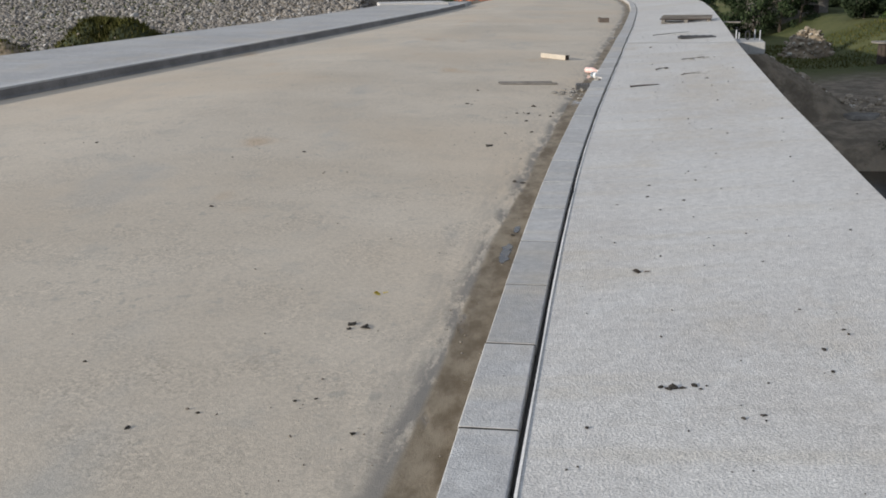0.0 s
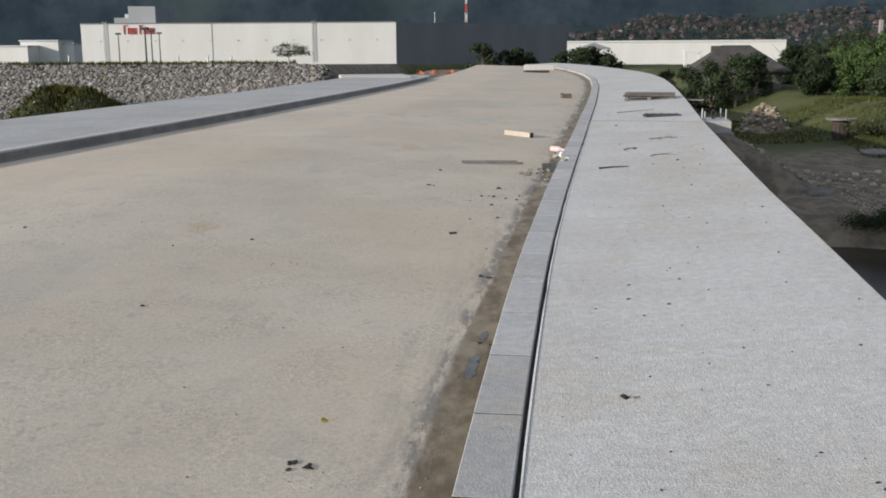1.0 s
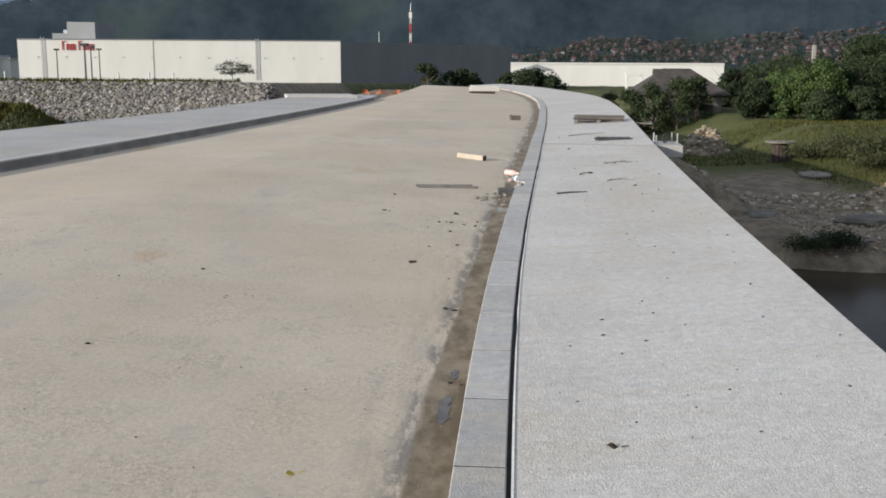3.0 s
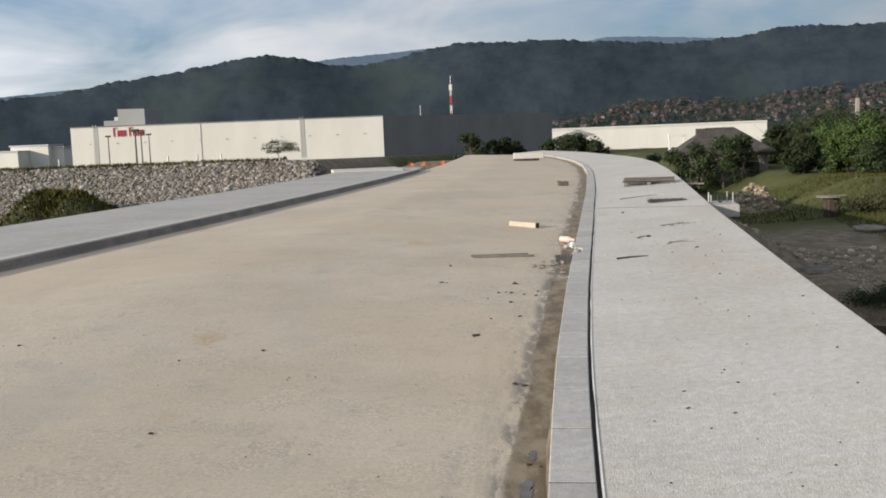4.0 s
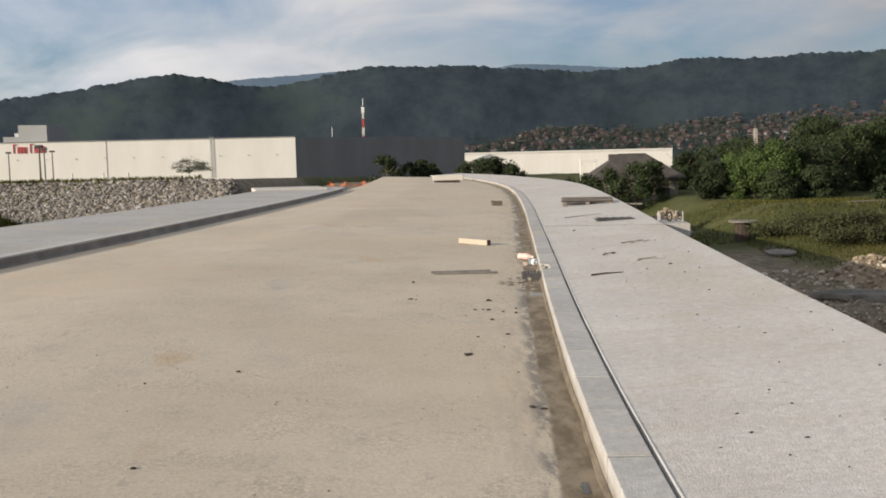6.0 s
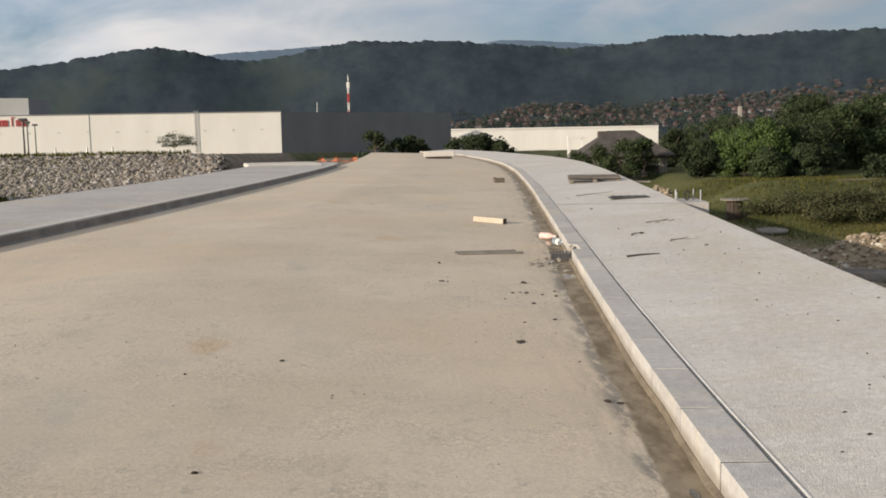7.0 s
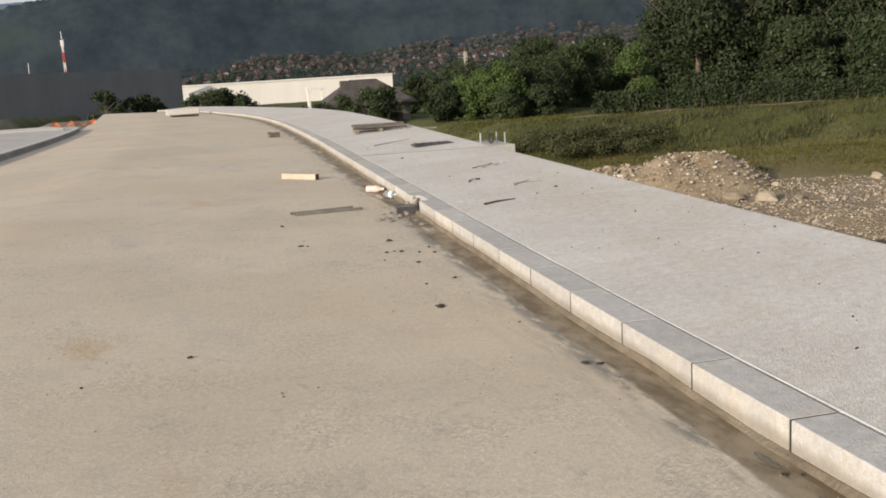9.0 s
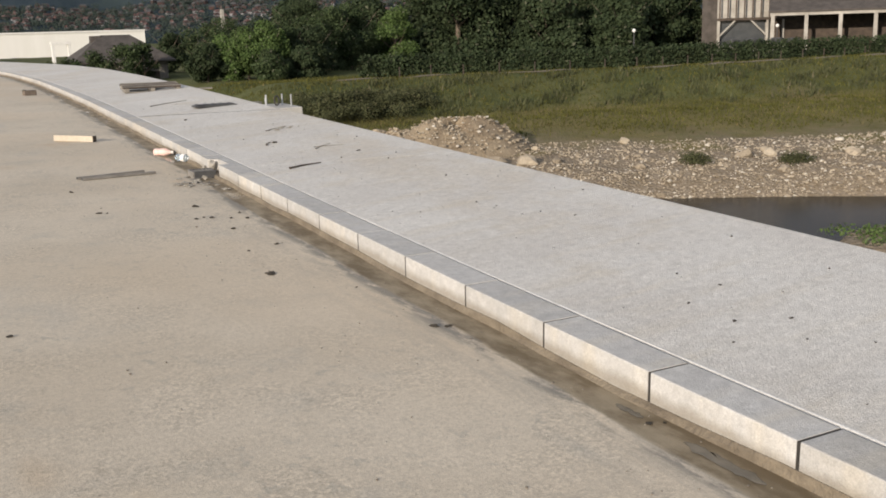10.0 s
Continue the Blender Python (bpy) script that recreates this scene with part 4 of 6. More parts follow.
def stone_stuff(name, label, rng, pos, size, mat, category="stones", sink=0.3, parent=None):
    """Many stones joined into one object."""
    co, fa, base = [], [], 0
    for k, p in enumerate(pos):
        v, f = ROCKS[k % len(ROCKS)]
        a, b = rng.uniform(0, 6.283), rng.uniform(-0.5, 0.5)
        ca, sa, cb, sb = math.cos(a), math.sin(a), math.cos(b), math.sin(b)
        m = np.array([[ca, -sa * cb, sa * sb], [sa, ca * cb, -ca * sb], [0, sb, cb]])
        s = size * math.exp(rng.normal(0, 0.35))
        co.append(v @ m.T * s + np.array([p[0], p[1], p[2] + s * (0.35 - sink)]))
        fa.append(f + base)
        base += len(v)
    me = bpy.data.meshes.new(name)
    me.from_pydata(np.concatenate(co).tolist(), [], np.concatenate(fa).tolist())
    me.materials.append(mat)
    ob = new(name, me)
    if parent is not None:
        ob.parent = parent
    return tagged(ob, label, category if parent is None else "", kind="stuff")


def build_stones():
    rng = np.random.default_rng(31)
    # dumped stones on the left bank
    bank = thing("stone_bank", (0, 0, 0), "bank of dumped grey quarry stones beside the river", "stone bank", kind="structure")
    meshes = [mesh_of(rock_bm(k + 20, 0.75, 0.35, 1), "stone", RIPRAP) for k in range(8)]
    n = 0
    while n < 300:
        x, y = rng.uniform(-24, -9.8), rng.uniform(56.0, 62.5)
        z = ground_at(x, y)
        ob = new("stone", meshes[n % 8])
        ob.parent = bank
        s = 0.25 * math.exp(rng.normal(0, 0.25))
        ob.matrix_world = Matrix.Translation((x, y, z + 0.10 * s)) @ Euler((rng.uniform(-0.5, 0.5), rng.uniform(-0.5, 0.5), rng.uniform(0, 6.28))).to_matrix().to_4x4() @ Matrix.Scale(s, 4)
        n += 1
    p = []
    for _ in range(24000):
        x = -9.6 - 45 * rng.uniform()
        d = rng.uniform(9.5, 17.6)
        y = float(water_edge(x)) + d
        p.append((x, y, ground_at(x, y)))
    stone_stuff("stone_fill", "", rng, p, 0.18, RIPRAP, parent=bank)
    # gravel bar
    p = []
    while len(p) < 16500:
        x, y = rng.uniform(16, 70), rng.uniform(28, 60)
        d = y - float(water_edge(x))
        if 0.2 < d < 13.5 and rng.uniform() < 1.1 - d / 17 and not (x < 22 and y > 50):
            p.append((x, y, ground_at(x, y)))
    stone_stuff("river_gravel", "pale river gravel and cobbles along the water", rng, p[:16100], 0.092, PEBBLE, "gravel")
    stone_stuff("river_cobbles", "larger pale cobbles along the water", rng, p[16100:], 0.20, PEBBLE, "gravel")
    # single boulders
    for k, (x, y, s) in enumerate([(38.7, 38.4, 0.85), (40.0, 37.7, 0.8), (36.8, 45.6, 0.6), (29.0, 44.6, 1.0), (27.6, 45.6, 0.8), (30.6, 44.0, 0.6), (26.5, 44.0, 0.7), (40.5, 38.5, 0.5), (48.5, 35.2, 0.8), (50.5, 33.6, 0.9), (38.6, 35.6, 0.6), (33.5, 40.6, 0.5), (43.2, 35.0, 0.7), (24.6, 47.0, 0.7), (31.5, 47.2, 0.5)]):
        bm = rock_bm(60 + k, 0.7, 0.45, 2)
        bmesh.ops.scale(bm, vec=(s * 1.15, s, s), verts=bm.verts)
        thing("boulder", (x, y, ground_at(x, y) + 0.12 * s), "pale weathered boulder lying on the gravel bar", "boulder", "boulders on the gravel bar", bm=bm, mat=PEBBLE, turn=(0, 0, 40 * k))
    # heap of earth and gravel
    def heap(name, at, rx, ry, h, label, mat, smat, count, size, seed):
        r2 = np.random.default_rng(seed)
        t = thing(name, (0, 0, 0), label, "heap")
        a = np.linspace(0, 2 * math.pi, 49)
        q = np.linspace(0, 1, 15)
        qq, aa = np.meshgrid(q, a, indexing="ij")
        x = at[0] + rx * qq * np.cos(aa)
        y = at[1] + ry * qq * np.sin(aa)
        crest = np.clip(1.25 * (1 - qq ** 1.35), 0, 1) * h * (1 + 0.18 * np.cos(2 * aa + 0.6)) + (0.20 * lumps(x, y, 1.4, seed) + 0.08 * lumps(x, y, 0.5, seed + 9)) * (1 - qq)
        z = land(x, y) - 0.12 + crest
        ob = new("mound", sheet("mound", x, y, z, mat))
        ob.parent = t
        pts = []
        for _ in range(count):
            i, j = int(14 * r2.uniform() ** 0.6), r2.integers(0, 48)
            pts.append((x[i, j] + r2.normal(0, 0.12), y[i, j] + r2.normal(0, 0.12), z[i, j]))
        stone_stuff("rubble", "", r2, pts, size, smat, parent=t)
        return ob
    heap("gravel_heap", (27.8, 49.8), 5.0, 3.6, 1.7, "brown heap of earth and river gravel on the bank", HEAP, PEBBLE, 1500, 0.13, 3)
    heap("gravel_heap", (24.4, 52.0), 3.4, 2.6, 1.1, "low brown spill of gravel beside the heap", HEAP, PEBBLE, 500, 0.2, 4)
    heap("rubble_heap", (19.4, 78.0), 2.0, 1.6, 1.75, "pale heap of broken rubble on the dirt", HEAP, PEBBLE, 420, 0.22, 5)
    # grown-over spoil mounds on the left bank
    for at, rx, ry, hh, label, seed, cover in (((-25.8, 55.2), 4.6, 3.0, 2.25, "rounded earth mound overgrown with short grass", 14, 9000), ((-33.0, 54.0), 4.4, 2.8, 2.1, "brown earth mound with thin grass beside the stones", 15, 1500)):
        mound = heap("grassy_mound", at, rx, ry, hh, label, MOUND if cover > 5000 else HEAP, LIME, 25, 0.16, seed)
        r3 = np.random.default_rng(seed)
        vs = np.array([tuple(v.co) for v in mound.data.vertices])
        p3 = vs[r3.integers(0, len(vs), cover)] + r3.normal(0, 0.16, (cover, 3)) * np.array([1, 1, 0.1])
        tip = p3 + np.stack([r3.normal(0, 0.08, cover), r3.normal(0, 0.08, cover), r3.uniform(0.12, 0.34, cover)], 1)
        side = np.stack([r3.normal(0, 1, cover), r3.normal(0, 1, cover), np.zeros(cover)], 1) * 0.03
        gm = bpy.data.meshes.new("grass")
        gm.from_pydata(np.stack([p3 - side, p3 + side, tip], 1).reshape(-1, 3).tolist(), [], np.arange(3 * cover).reshape(-1, 3).tolist())
        gm.materials.append(BLADE)
        go = new("grass", gm)
        go.parent = mound.parent
        tagged(go, "", kind="stuff")
    # broken bank slabs under the bridge edge
    for k, (x, y, sx, sy, sz, yaw) in enumerate([(20.6, 46.2, 6.0, 2.4, 1.5, -12), (15.2, 48.6, 2.6, 1.8, 1.0, 10), (24.5, 43.6, 3.2, 1.8, 1.2, -25), (16.8, 43.6, 1.6, 0.9, 0.7, 40), (18.2, 43.0, 1.0, 0.8, 0.5, 10)]):
        bm = rock_bm(80 + k, 1.0, 0.30, 3)
        for v in bm.verts:
            v.co.z = min(v.co.z, 0.28 + 0.05 * noise.noise(v.co * 5))
            v.co += 0.05 * noise.noise_vector(v.co * 6)
        bmesh.ops.scale(bm, vec=(sx, sy, sz), verts=bm.verts)
        thing("rock_ledge", (x, y, ground_at(x, y) - 0.10 * sz), "grey eroded rock ledge in the river bank", "rock", "ledges in the bank", bm=bm, mat=BANK_ROCK, turn=(0, 0, yaw))
    for k, (x, y, w, hh) in enumerate([(15.6, 42.9, 1.1, 0.6), (17.2, 42.9, 0.9, 0.4), (36.2, 39.4, 0.9, 0.4), (40.0, 36.0, 0.7, 0.3)]):
        r4 = np.random.default_rng(150 + k)
        t = thing("scrub", standing(x, y), "low dark green scrub rooted in the river bank", "bush", "scrub on the river bank")
        bl = [((r4.normal(0, w * 0.5), r4.normal(0, w * 0.4), r4.uniform(0.0, hh)), (0.45, 0.45, 0.25)) for _ in range(16)]
        part("trunk", trunk_bm(r4, hh, 0.03, 5), BARK, t)
        c = new("crown", leaf_cloud("crown", r4, bl, 1500, 0.06, WEED if k > 1 else LEAF_DARK))
        c.parent = t
    p = []
    for _ in range(500):
        x, y = rng.uniform(11, 26), rng.normal(52.5, 1.6)
        p.append((x, y, ground_at(x, y)))
    stone_stuff("bank_stones", "loose stones and clods along the dirt track", rng, p, 0.22, PEBBLE)


build_stones()

# ---------------------------------------------------------------- buildings and things on the plain
def far_at(az, dist):
    return dist * math.sin(radians(az)), dist * math.cos(radians(az))


def on_wall(a, b, t, off):
    """A place along the wall from a to b, off in front of it."""
    d = Vector((b[0] - a[0], b[1] - a[1]))
    n = Vector((d.y, -d.x)).normalized()
    p = Vector(a) + d * t + n * off
    return p.x, p.y, math.degrees(math.atan2(d.y, d.x))


ROOF_TILE = mottled("weathered_roof", (0.052, 0.045, 0.040), (0.088, 0.076, 0.068), 1.2, 8, 0.9, 0.6, 0.03)
GREY_RENDER = mottled("grey_render", (0.22, 0.205, 0.18), (0.30, 0.28, 0.25), 1.0, 8, 0.95, 0.3)
HOUSE_GREY = mottled("house_grey_render", (0.17, 0.155, 0.135), (0.25, 0.23, 0.20), 1.0, 8, 0.95, 0.3)
DARK_WOOD = mottled("dark_timber", (0.045, 0.035, 0.028), (0.08, 0.06, 0.045), 2, 20, 0.9, 0.5)
GREY_WOOD = mottled("weathered_timber", (0.17, 0.155, 0.13), (0.28, 0.255, 0.22), 3, 30, 0.9, 0.6)
PALE_WOOD = mottled("fresh_timber", (0.44, 0.385, 0.30), (0.52, 0.46, 0.37), 3, 40, 0.75, 0.3)
WHITE_PAINT = mottled("white_paint", (0.70, 0.69, 0.66), (0.78, 0.77, 0.74), 2, 20, 0.7, 0.2)
DARK_METAL = mottled("dark_steel", (0.055, 0.055, 0.058), (0.10, 0.10, 0.10), 3, 25, 0.55, 0.3, metal=0.4)
ORANGE = mottled("orange_netting", (0.62, 0.13, 0.03), (0.72, 0.19, 0.05), 3, 20, 0.7, 0.4)
# far village: haze painted in, roofs and walls also darkened for cloud shade
RED_ROOF = mottled("hazed_roof_tile", (0.060, 0.037, 0.036), (0.105, 0.056, 0.050), 0.2, 2, 0.9, 0.2, vary=0.35)
FOREST_NEAR = mottled("hazed_garden_leaves", (0.026, 0.040, 0.034), (0.046, 0.064, 0.050), 0.08, 0.9, 1.0, 0.6, 0.4)
HOUSE_WALL = mottled("hazed_village_render", (0.09, 0.088, 0.092), (0.22, 0.215, 0.22), 0.1, 1, 0.9, 0.1, vary=0.85)
AGED_WHITE = mottled("aged_white_render", (0.27, 0.25, 0.22), (0.40, 0.38, 0.34), 0.7, 6, 0.9, 0.2)
WINDOW = mottled("window_dark", (0.03, 0.035, 0.04), (0.05, 0.055, 0.06), 1, 5, 0.2, 0.0)


def build_factory_fittings():
    hall = bpy.data.objects["factory_hall"]
    # panel joints and the two ladder bays
    for t in (0.418,):
        x, y, yaw = on_wall(FAC_L, FAC_E, t, 0.06)
        m = pose(x, y, 0, 0, 0, yaw)
        part("panel_joint", boxed(-0.05, 0.05, -0.03, 0.03, -2.0, 7.5, m=m), STEEL, hall)
    for t in (0.078, 0.741):
        x, y, yaw = on_wall(FAC_L, FAC_E, t, 0.15)
        m = pose(x, y, 0, 0, 0, yaw)
        lad = part("ladder", boxed(-0.38, -0.32, -0.03, 0.03, -0.5, 8.2, m=m), STEEL, hall, "caged steel wall ladder")
        part("rail", boxed(0.32, 0.38, -0.03, 0.03, -0.5, 8.2, m=m), STEEL, lad)
        for k in range(22):
            z = -0.2 + 0.38 * k
            part("rung", boxed(-0.32, 0.32, -0.03, 0.03, z, z + 0.1, m=m), STEEL, lad)
    # eaves trim
    bm = wall_slab(bmesh.new(), (FAC_L[0], FAC_L[1] - 0.15), (FAC_E[0], FAC_E[1] - 0.15), 7.62, 7.8, 0.7)
    part("eaves_trim", bm, DARK_PANEL, hall)
    # small wall lamps
    for k in range(11):
        x, y, yaw = on_wall(FAC_L, FAC_E, 0.06 + 0.088 * k, 0.2)
        m = pose(x, y, 0, 0, 0, yaw)
        part("wall_lamp", boxed(-0.14, 0.14, 0.02, 0.18, 4.0, 4.16, m=m), STEEL, hall)
    # lettering of the sign, as plain red strokes
    x0 = 0.0
    rng = random.Random(9)
    for k, (w, h, gap) in enumerate([(0.75, 1.45, 0.12), (0.18, 1.05, 0.12), (0.55, 1.0, 0.12), (0.5, 1.0, 0.12), (0.32, 1.0, 0.6), (0.75, 1.45, 0.1), (0.52, 1.0, 0.12), (0.32, 1.0, 0.12), (0.52, 1.0, 0.12), (0.48, 1.0, 0.1)]):
        x, y, yaw = on_wall(FAC_L, FAC_E, 0.138, 0.12)
        m = pose(x, y, 0, 0, 0, yaw)
        part("sign_stroke", boxed(x0, x0 + 0.13, -0.08, 0.08, 5.5, 5.5 + h * 1.28, m=m), RED, hall)
        if w > 0.4:
            part("sign_stroke", boxed(x0 + 0.13, x0 + w, -0.08, 0.08, 5.5 + h * 1.28 - 0.14, 5.5 + h * 1.28, m=m), RED, hall)
        if 0.4 < w < 0.7:
            part("sign_stroke", boxed(x0 + w - 0.13, x0 + w, -0.08, 0.08, 5.5, 5.5 + h * 1.28 - 0.14, m=m), RED, hall)
        x0 += w + gap
    # plant room on the roof
    a, b, c = far_at(-22.5, 224), far_at(-20.35, 224), far_at(-21.75, 224)
    room = part("plant_room", wall_slab(bmesh.new(), c, b, 7.2, 11.3, 12), WHITE_PANEL, hall, "stepped white plant room on the roof")
    part("step", wall_slab(bmesh.new(), a, c, 7.2, 8.9, 12), WHITE_PANEL, room)
    d = Vector((b[0], b[1]))
    e = far_at(-19.3, 232)
    # side away from the sun: its shade is painted with the anthracite panel
    part("shaded_side", wall_slab(bmesh.new(), (b[0] + 0.05, b[1]), e, 7.2, 11.2, 3), DARK_PANEL, room)
    part("vent", boxed(c[0] - 1.2, c[0] - 0.3, c[1] + 1, c[1] + 2, 8.9, 9.7), STEEL, room)


def street_lamp(x, y, z0, h, label):
    t = thing("street_lamp", (x, y, z0), label, "street lamp", "lamps by the factory")
    part("pole", rod(bmesh.new(), (0, 0, -0.3), (0, 0, h), 0.10, 0.07, 8), DARK_METAL, t)
    part("head", boxed(-0.35, 0.35, -0.2, 0.2, h - 0.05, h + 0.2, bevel=0.05), DARK_METAL, t)
    return t


def build_far_things():
    for az, d, top in ((-22.3, 150, 4.2), (-20.8, 95, 3.7), (-20.55, 130, 4.2), (-20.15, 150, 4.3)):
        x, y = far_at(az, d)
        z = ground_at(x, y)
        street_lamp(x, y, z, top - z, "slim dark street lamp before the white factory")
    for az in (-24.9, -19.2, -17.6, -16.3):
        x, y = far_at(az, 150)
        z = ground_at(x, y)
        bm = rod(bmesh.new(), (0, 0, -0.2), (0, 0, 1.4), 0.12, 0.12, 8)
        bmesh.ops.bevel(bm, geom=[e for e in bm.edges if e.calc_length() < 0.2], offset=0.03, segments=1, affect="EDGES")
        thing("marker_post", (x, y, z), "short grey marker post in the grass", "post", "posts by the factory", bm=bm, mat=STEEL)
    # lattice mast with red and white bands
    x, y = far_at(-3.16, 367)
    mast = thing("radio_mast", (x, y, -4), "red and white banded radio mast behind the factory", "mast")
    for k in range(8):
        z = 3.2 * k
        sec = bmesh.new()
        r = 0.42 - 0.03 * k
        for sx, sy in ((-1, -1), (1, -1), (1, 1), (-1, 1)):
            rod(sec, (sx * r, sy * r, z), (sx * r, sy * r, z + 3.2), 0.13, 0.13, 6)
            rod(sec, (sx * r, sy * r, z), (-sy * r, sx * r, z + 3.2), 0.07, 0.07, 5)
        part("mast_section", sec, RED if k % 2 == 0 else WHITE_PAINT, mast, "red lattice section" if k % 2 == 0 else "white lattice section")
    part("antenna", boxed(-0.55, 0.55, -0.4, 0.4, 24.4, 26.6, bevel=0.1), WHITE_PAINT, mast)
    part("spike", rod(bmesh.new(), (0, 0, 27), (0, 0, 29.6), 0.12, 0.05, 6), STEEL, mast)
    x, y = far_at(-4.95, 380)
    thing("pole_mast", (x, y, -4), "thin grey pole behind the factory roof", "pole", bm=rod(bmesh.new(), (0, 0, 0), (0, 0, 20), 0.18, 0.1, 8), mat=STEEL)
    # long low white hall on the right
    a, b = (13.5, 299.5), (75.9, 295.5)
    hall = thing("low_hall", (0, 0, 0), "long low white hall behind the trees", "hall")
    part("wall", wall_slab(bmesh.new(), a, b, -5, 3.95, 25), WHITE_PANEL, hall, "plain white long wall")
    part("roof_edge", wall_slab(bmesh.new(), (a[0], a[1] - 0.3), (b[0], b[1] - 0.3), 3.9, 4.3, 26), WHITE_PAINT, hall)
    x, y = far_at(4.1, 280)
    sh = thing("site_cabin", (x, y, -4), "small white cabin with a pitched grey roof", "cabin")
    part("body", boxed(-4.5, 4.5, 0, 6, 0, 6.0), WHITE_PANEL, sh)
    rb = bmesh.new()
    v = [rb.verts.new(p) for p in ((-5, -0.3, 6), (5, -0.3, 6), (5, 6.3, 6), (-5, 6.3, 6), (0, -0.3, 7.6), (0, 6.3, 7.6))]
    for f in ((0, 1, 4), (2, 3, 5), (1, 2, 5, 4), (3, 0, 4, 5), (3, 2, 1, 0)):
        rb.faces.new([v[i] for i in f])
    part("roof", rb, STEEL, sh)
    # white portal by the hall
    x, y = 27.3, 160
    pt = thing("portal_frame", (x, y, -1.4), "white open portal frame near the low hall", "frame")
    for sx in (-1.35, 0.95):
        part("post", boxed(sx, sx + 0.4, -0.4, 0.4, -0.5, 2.5, bevel=0.02), WHITE_PAINT, pt)
    part("beam", boxed(-1.45, 1.45, -0.45, 0.45, 2.5, 2.95, bevel=0.02), WHITE_PAINT, pt)
    # white sheds at the far left
    for k, (az, w, h) in enumerate(((-29.0, 26, 3.6), (-26.4, 12, 5.2), (-25.4, 9, 4.4))):
        x, y = far_at(az, 330)
        s = thing("far_shed", (x, y, -4), "white flat-roofed shed beyond the factory", "shed", "sheds beyond the factory")
        part("wall", boxed(-w / 2, w / 2, 0, 10, 0, h + 4), WHITE_PANEL, s)
        part("roof_edge", boxed(-w / 2 - 0.3, w / 2 + 0.3, -0.3, 10.3, h + 4, h + 4.4), STEEL, s)
    # grey house under a hipped roof
    h = thing("house", (24.0, 112.0, -4.0), "small grey house with a dark hipped roof", "house", turn=(0, 0, -4))
    W, L, top, ridge = 4.4, 4.2, 3.45, 6.05
    part("wall", boxed(-W, W, -L, L, -0.3, top), HOUSE_GREY, h, "bare grey rendered wall")
    e, ez = 0.75, top - 0.08
    corner = [(-W - e, -L - e, ez), (W + e, -L - e, ez), (W + e, L + e, ez), (-W - e, L + e, ez)]
    tip = [(-1.5, 0, ridge), (1.5, 0, ridge)]
    for face in ((0, 1, 5, 4), (2, 3, 4, 5), (1, 2, 5), (3, 0, 4)):
        r = bmesh.new()
        f = [Vector((corner + tip)[k]) for k in face]
        up = [r.verts.new(q) for q in f]
        dn = [r.verts.new(q - Vector((0, 0, 0.17))) for q in f]
        r.faces.new(up), r.faces.new(dn[::-1])
        for k in range(len(f)):
            m = (k + 1) % len(f)
            r.faces.new((up[k], dn[k], dn[m], up[m]))
        part("roof", r, ROOF_TILE, h, "dark weathered roof slope")
    part("door", boxed(2.5, 3.5, -L - 0.05, -L + 0.05, 0.1, 2.2, bevel=0.01), DARK_WOOD, h)
    part("door_post", boxed(1.75, 2.0, -L - 0.10, -L + 0.02, 0, 2.6, bevel=0.02), AGED_WHITE, h)
    for sx in (-3.4, -0.6):
        part("window", boxed(sx, sx + 1.1, -L - 0.05, -L + 0.05, 1.2, 2.4, bevel=0.01), WINDOW, h)
    part("gablet", boxed(-2.6, -1.5, -0.5, 0.5, ridge - 0.75, ridge - 0.05, bevel=0.04), ROOF_TILE, h)
    # white house and open shed behind the hedge
    x, y = far_at(47.9, 128)
    x, y = x - 2.0, y + 1.8
    wh = thing("white_house", (x, y, ground_at(x, y)), "white two-storey house with a slatted balcony", "house", turn=(0, 0, -46))
    part("wall", boxed(-3.2, 5.0, 0, 8, 0, 12), AGED_WHITE, wh)
    part("side_wing", boxed(-5.0, -3.2, 1.5, 8, 0, 9.0), ROOF_TILE, wh, "dark lean-to side wing")
    for k in range(8):
        part("slat", boxed(-3.0 + 0.95 * k, -2.84 + 0.95 * k, -1.2, -1.05, 4.4, 9.0), DARK_WOOD, wh)
    part("balcony_floor", boxed(-3.2, 4.6, -1.3, 0, 4.1, 4.4), DARK_WOOD, wh)
    for sx in (-3.0, 2.6, 4.4):
        part("post", boxed(sx - 0.12, sx + 0.12, -1.2, -0.95, 0, 4.1), AGED_WHITE, wh)
    for sx, e in ((-3.0, 1), (2.6, -1)):
        part("brace", rod(bmesh.new(), (sx, -1.07, 2.2), (sx + e * 1.9, -1.07, 4.1), 0.11, 0.11, 6), AGED_WHITE, wh)
    part("window", boxed(3.0, 4.2, -0.08, 0.02, 5.2, 7.4, bevel=0.01), WINDOW, wh)
    # dark sheet stands in for the unlit void below the balcony
    part("doorway", boxed(-3.0, 2.4, -0.08, 0.02, 0.1, 4.0, bevel=0.01), WINDOW, wh)
    x, y = far_at(53.6, 122)
    x, y = x - 2.0, y + 1.8
    op = thing("open_shed", (x, y, ground_at(x, y)), "open-fronted shed with white posts and grey roof", "shed", turn=(0, 0, -52))
    rf = bmesh.new()
    up = [rf.verts.new(q) for q in ((-9.5, -1.0, 5.0), (9.5, -1.0, 5.0), (9.5, 6, 8.2), (-9.5, 6, 8.2))]
    dn = [rf.verts.new((q.co.x, q.co.y, q.co.z - 0.2)) for q in up]
    rf.faces.new(up), rf.faces.new(dn[::-1])
    for i in range(4):
        rf.faces.new((up[i], dn[i], dn[(i + 1) % 4], up[(i + 1) % 4]))
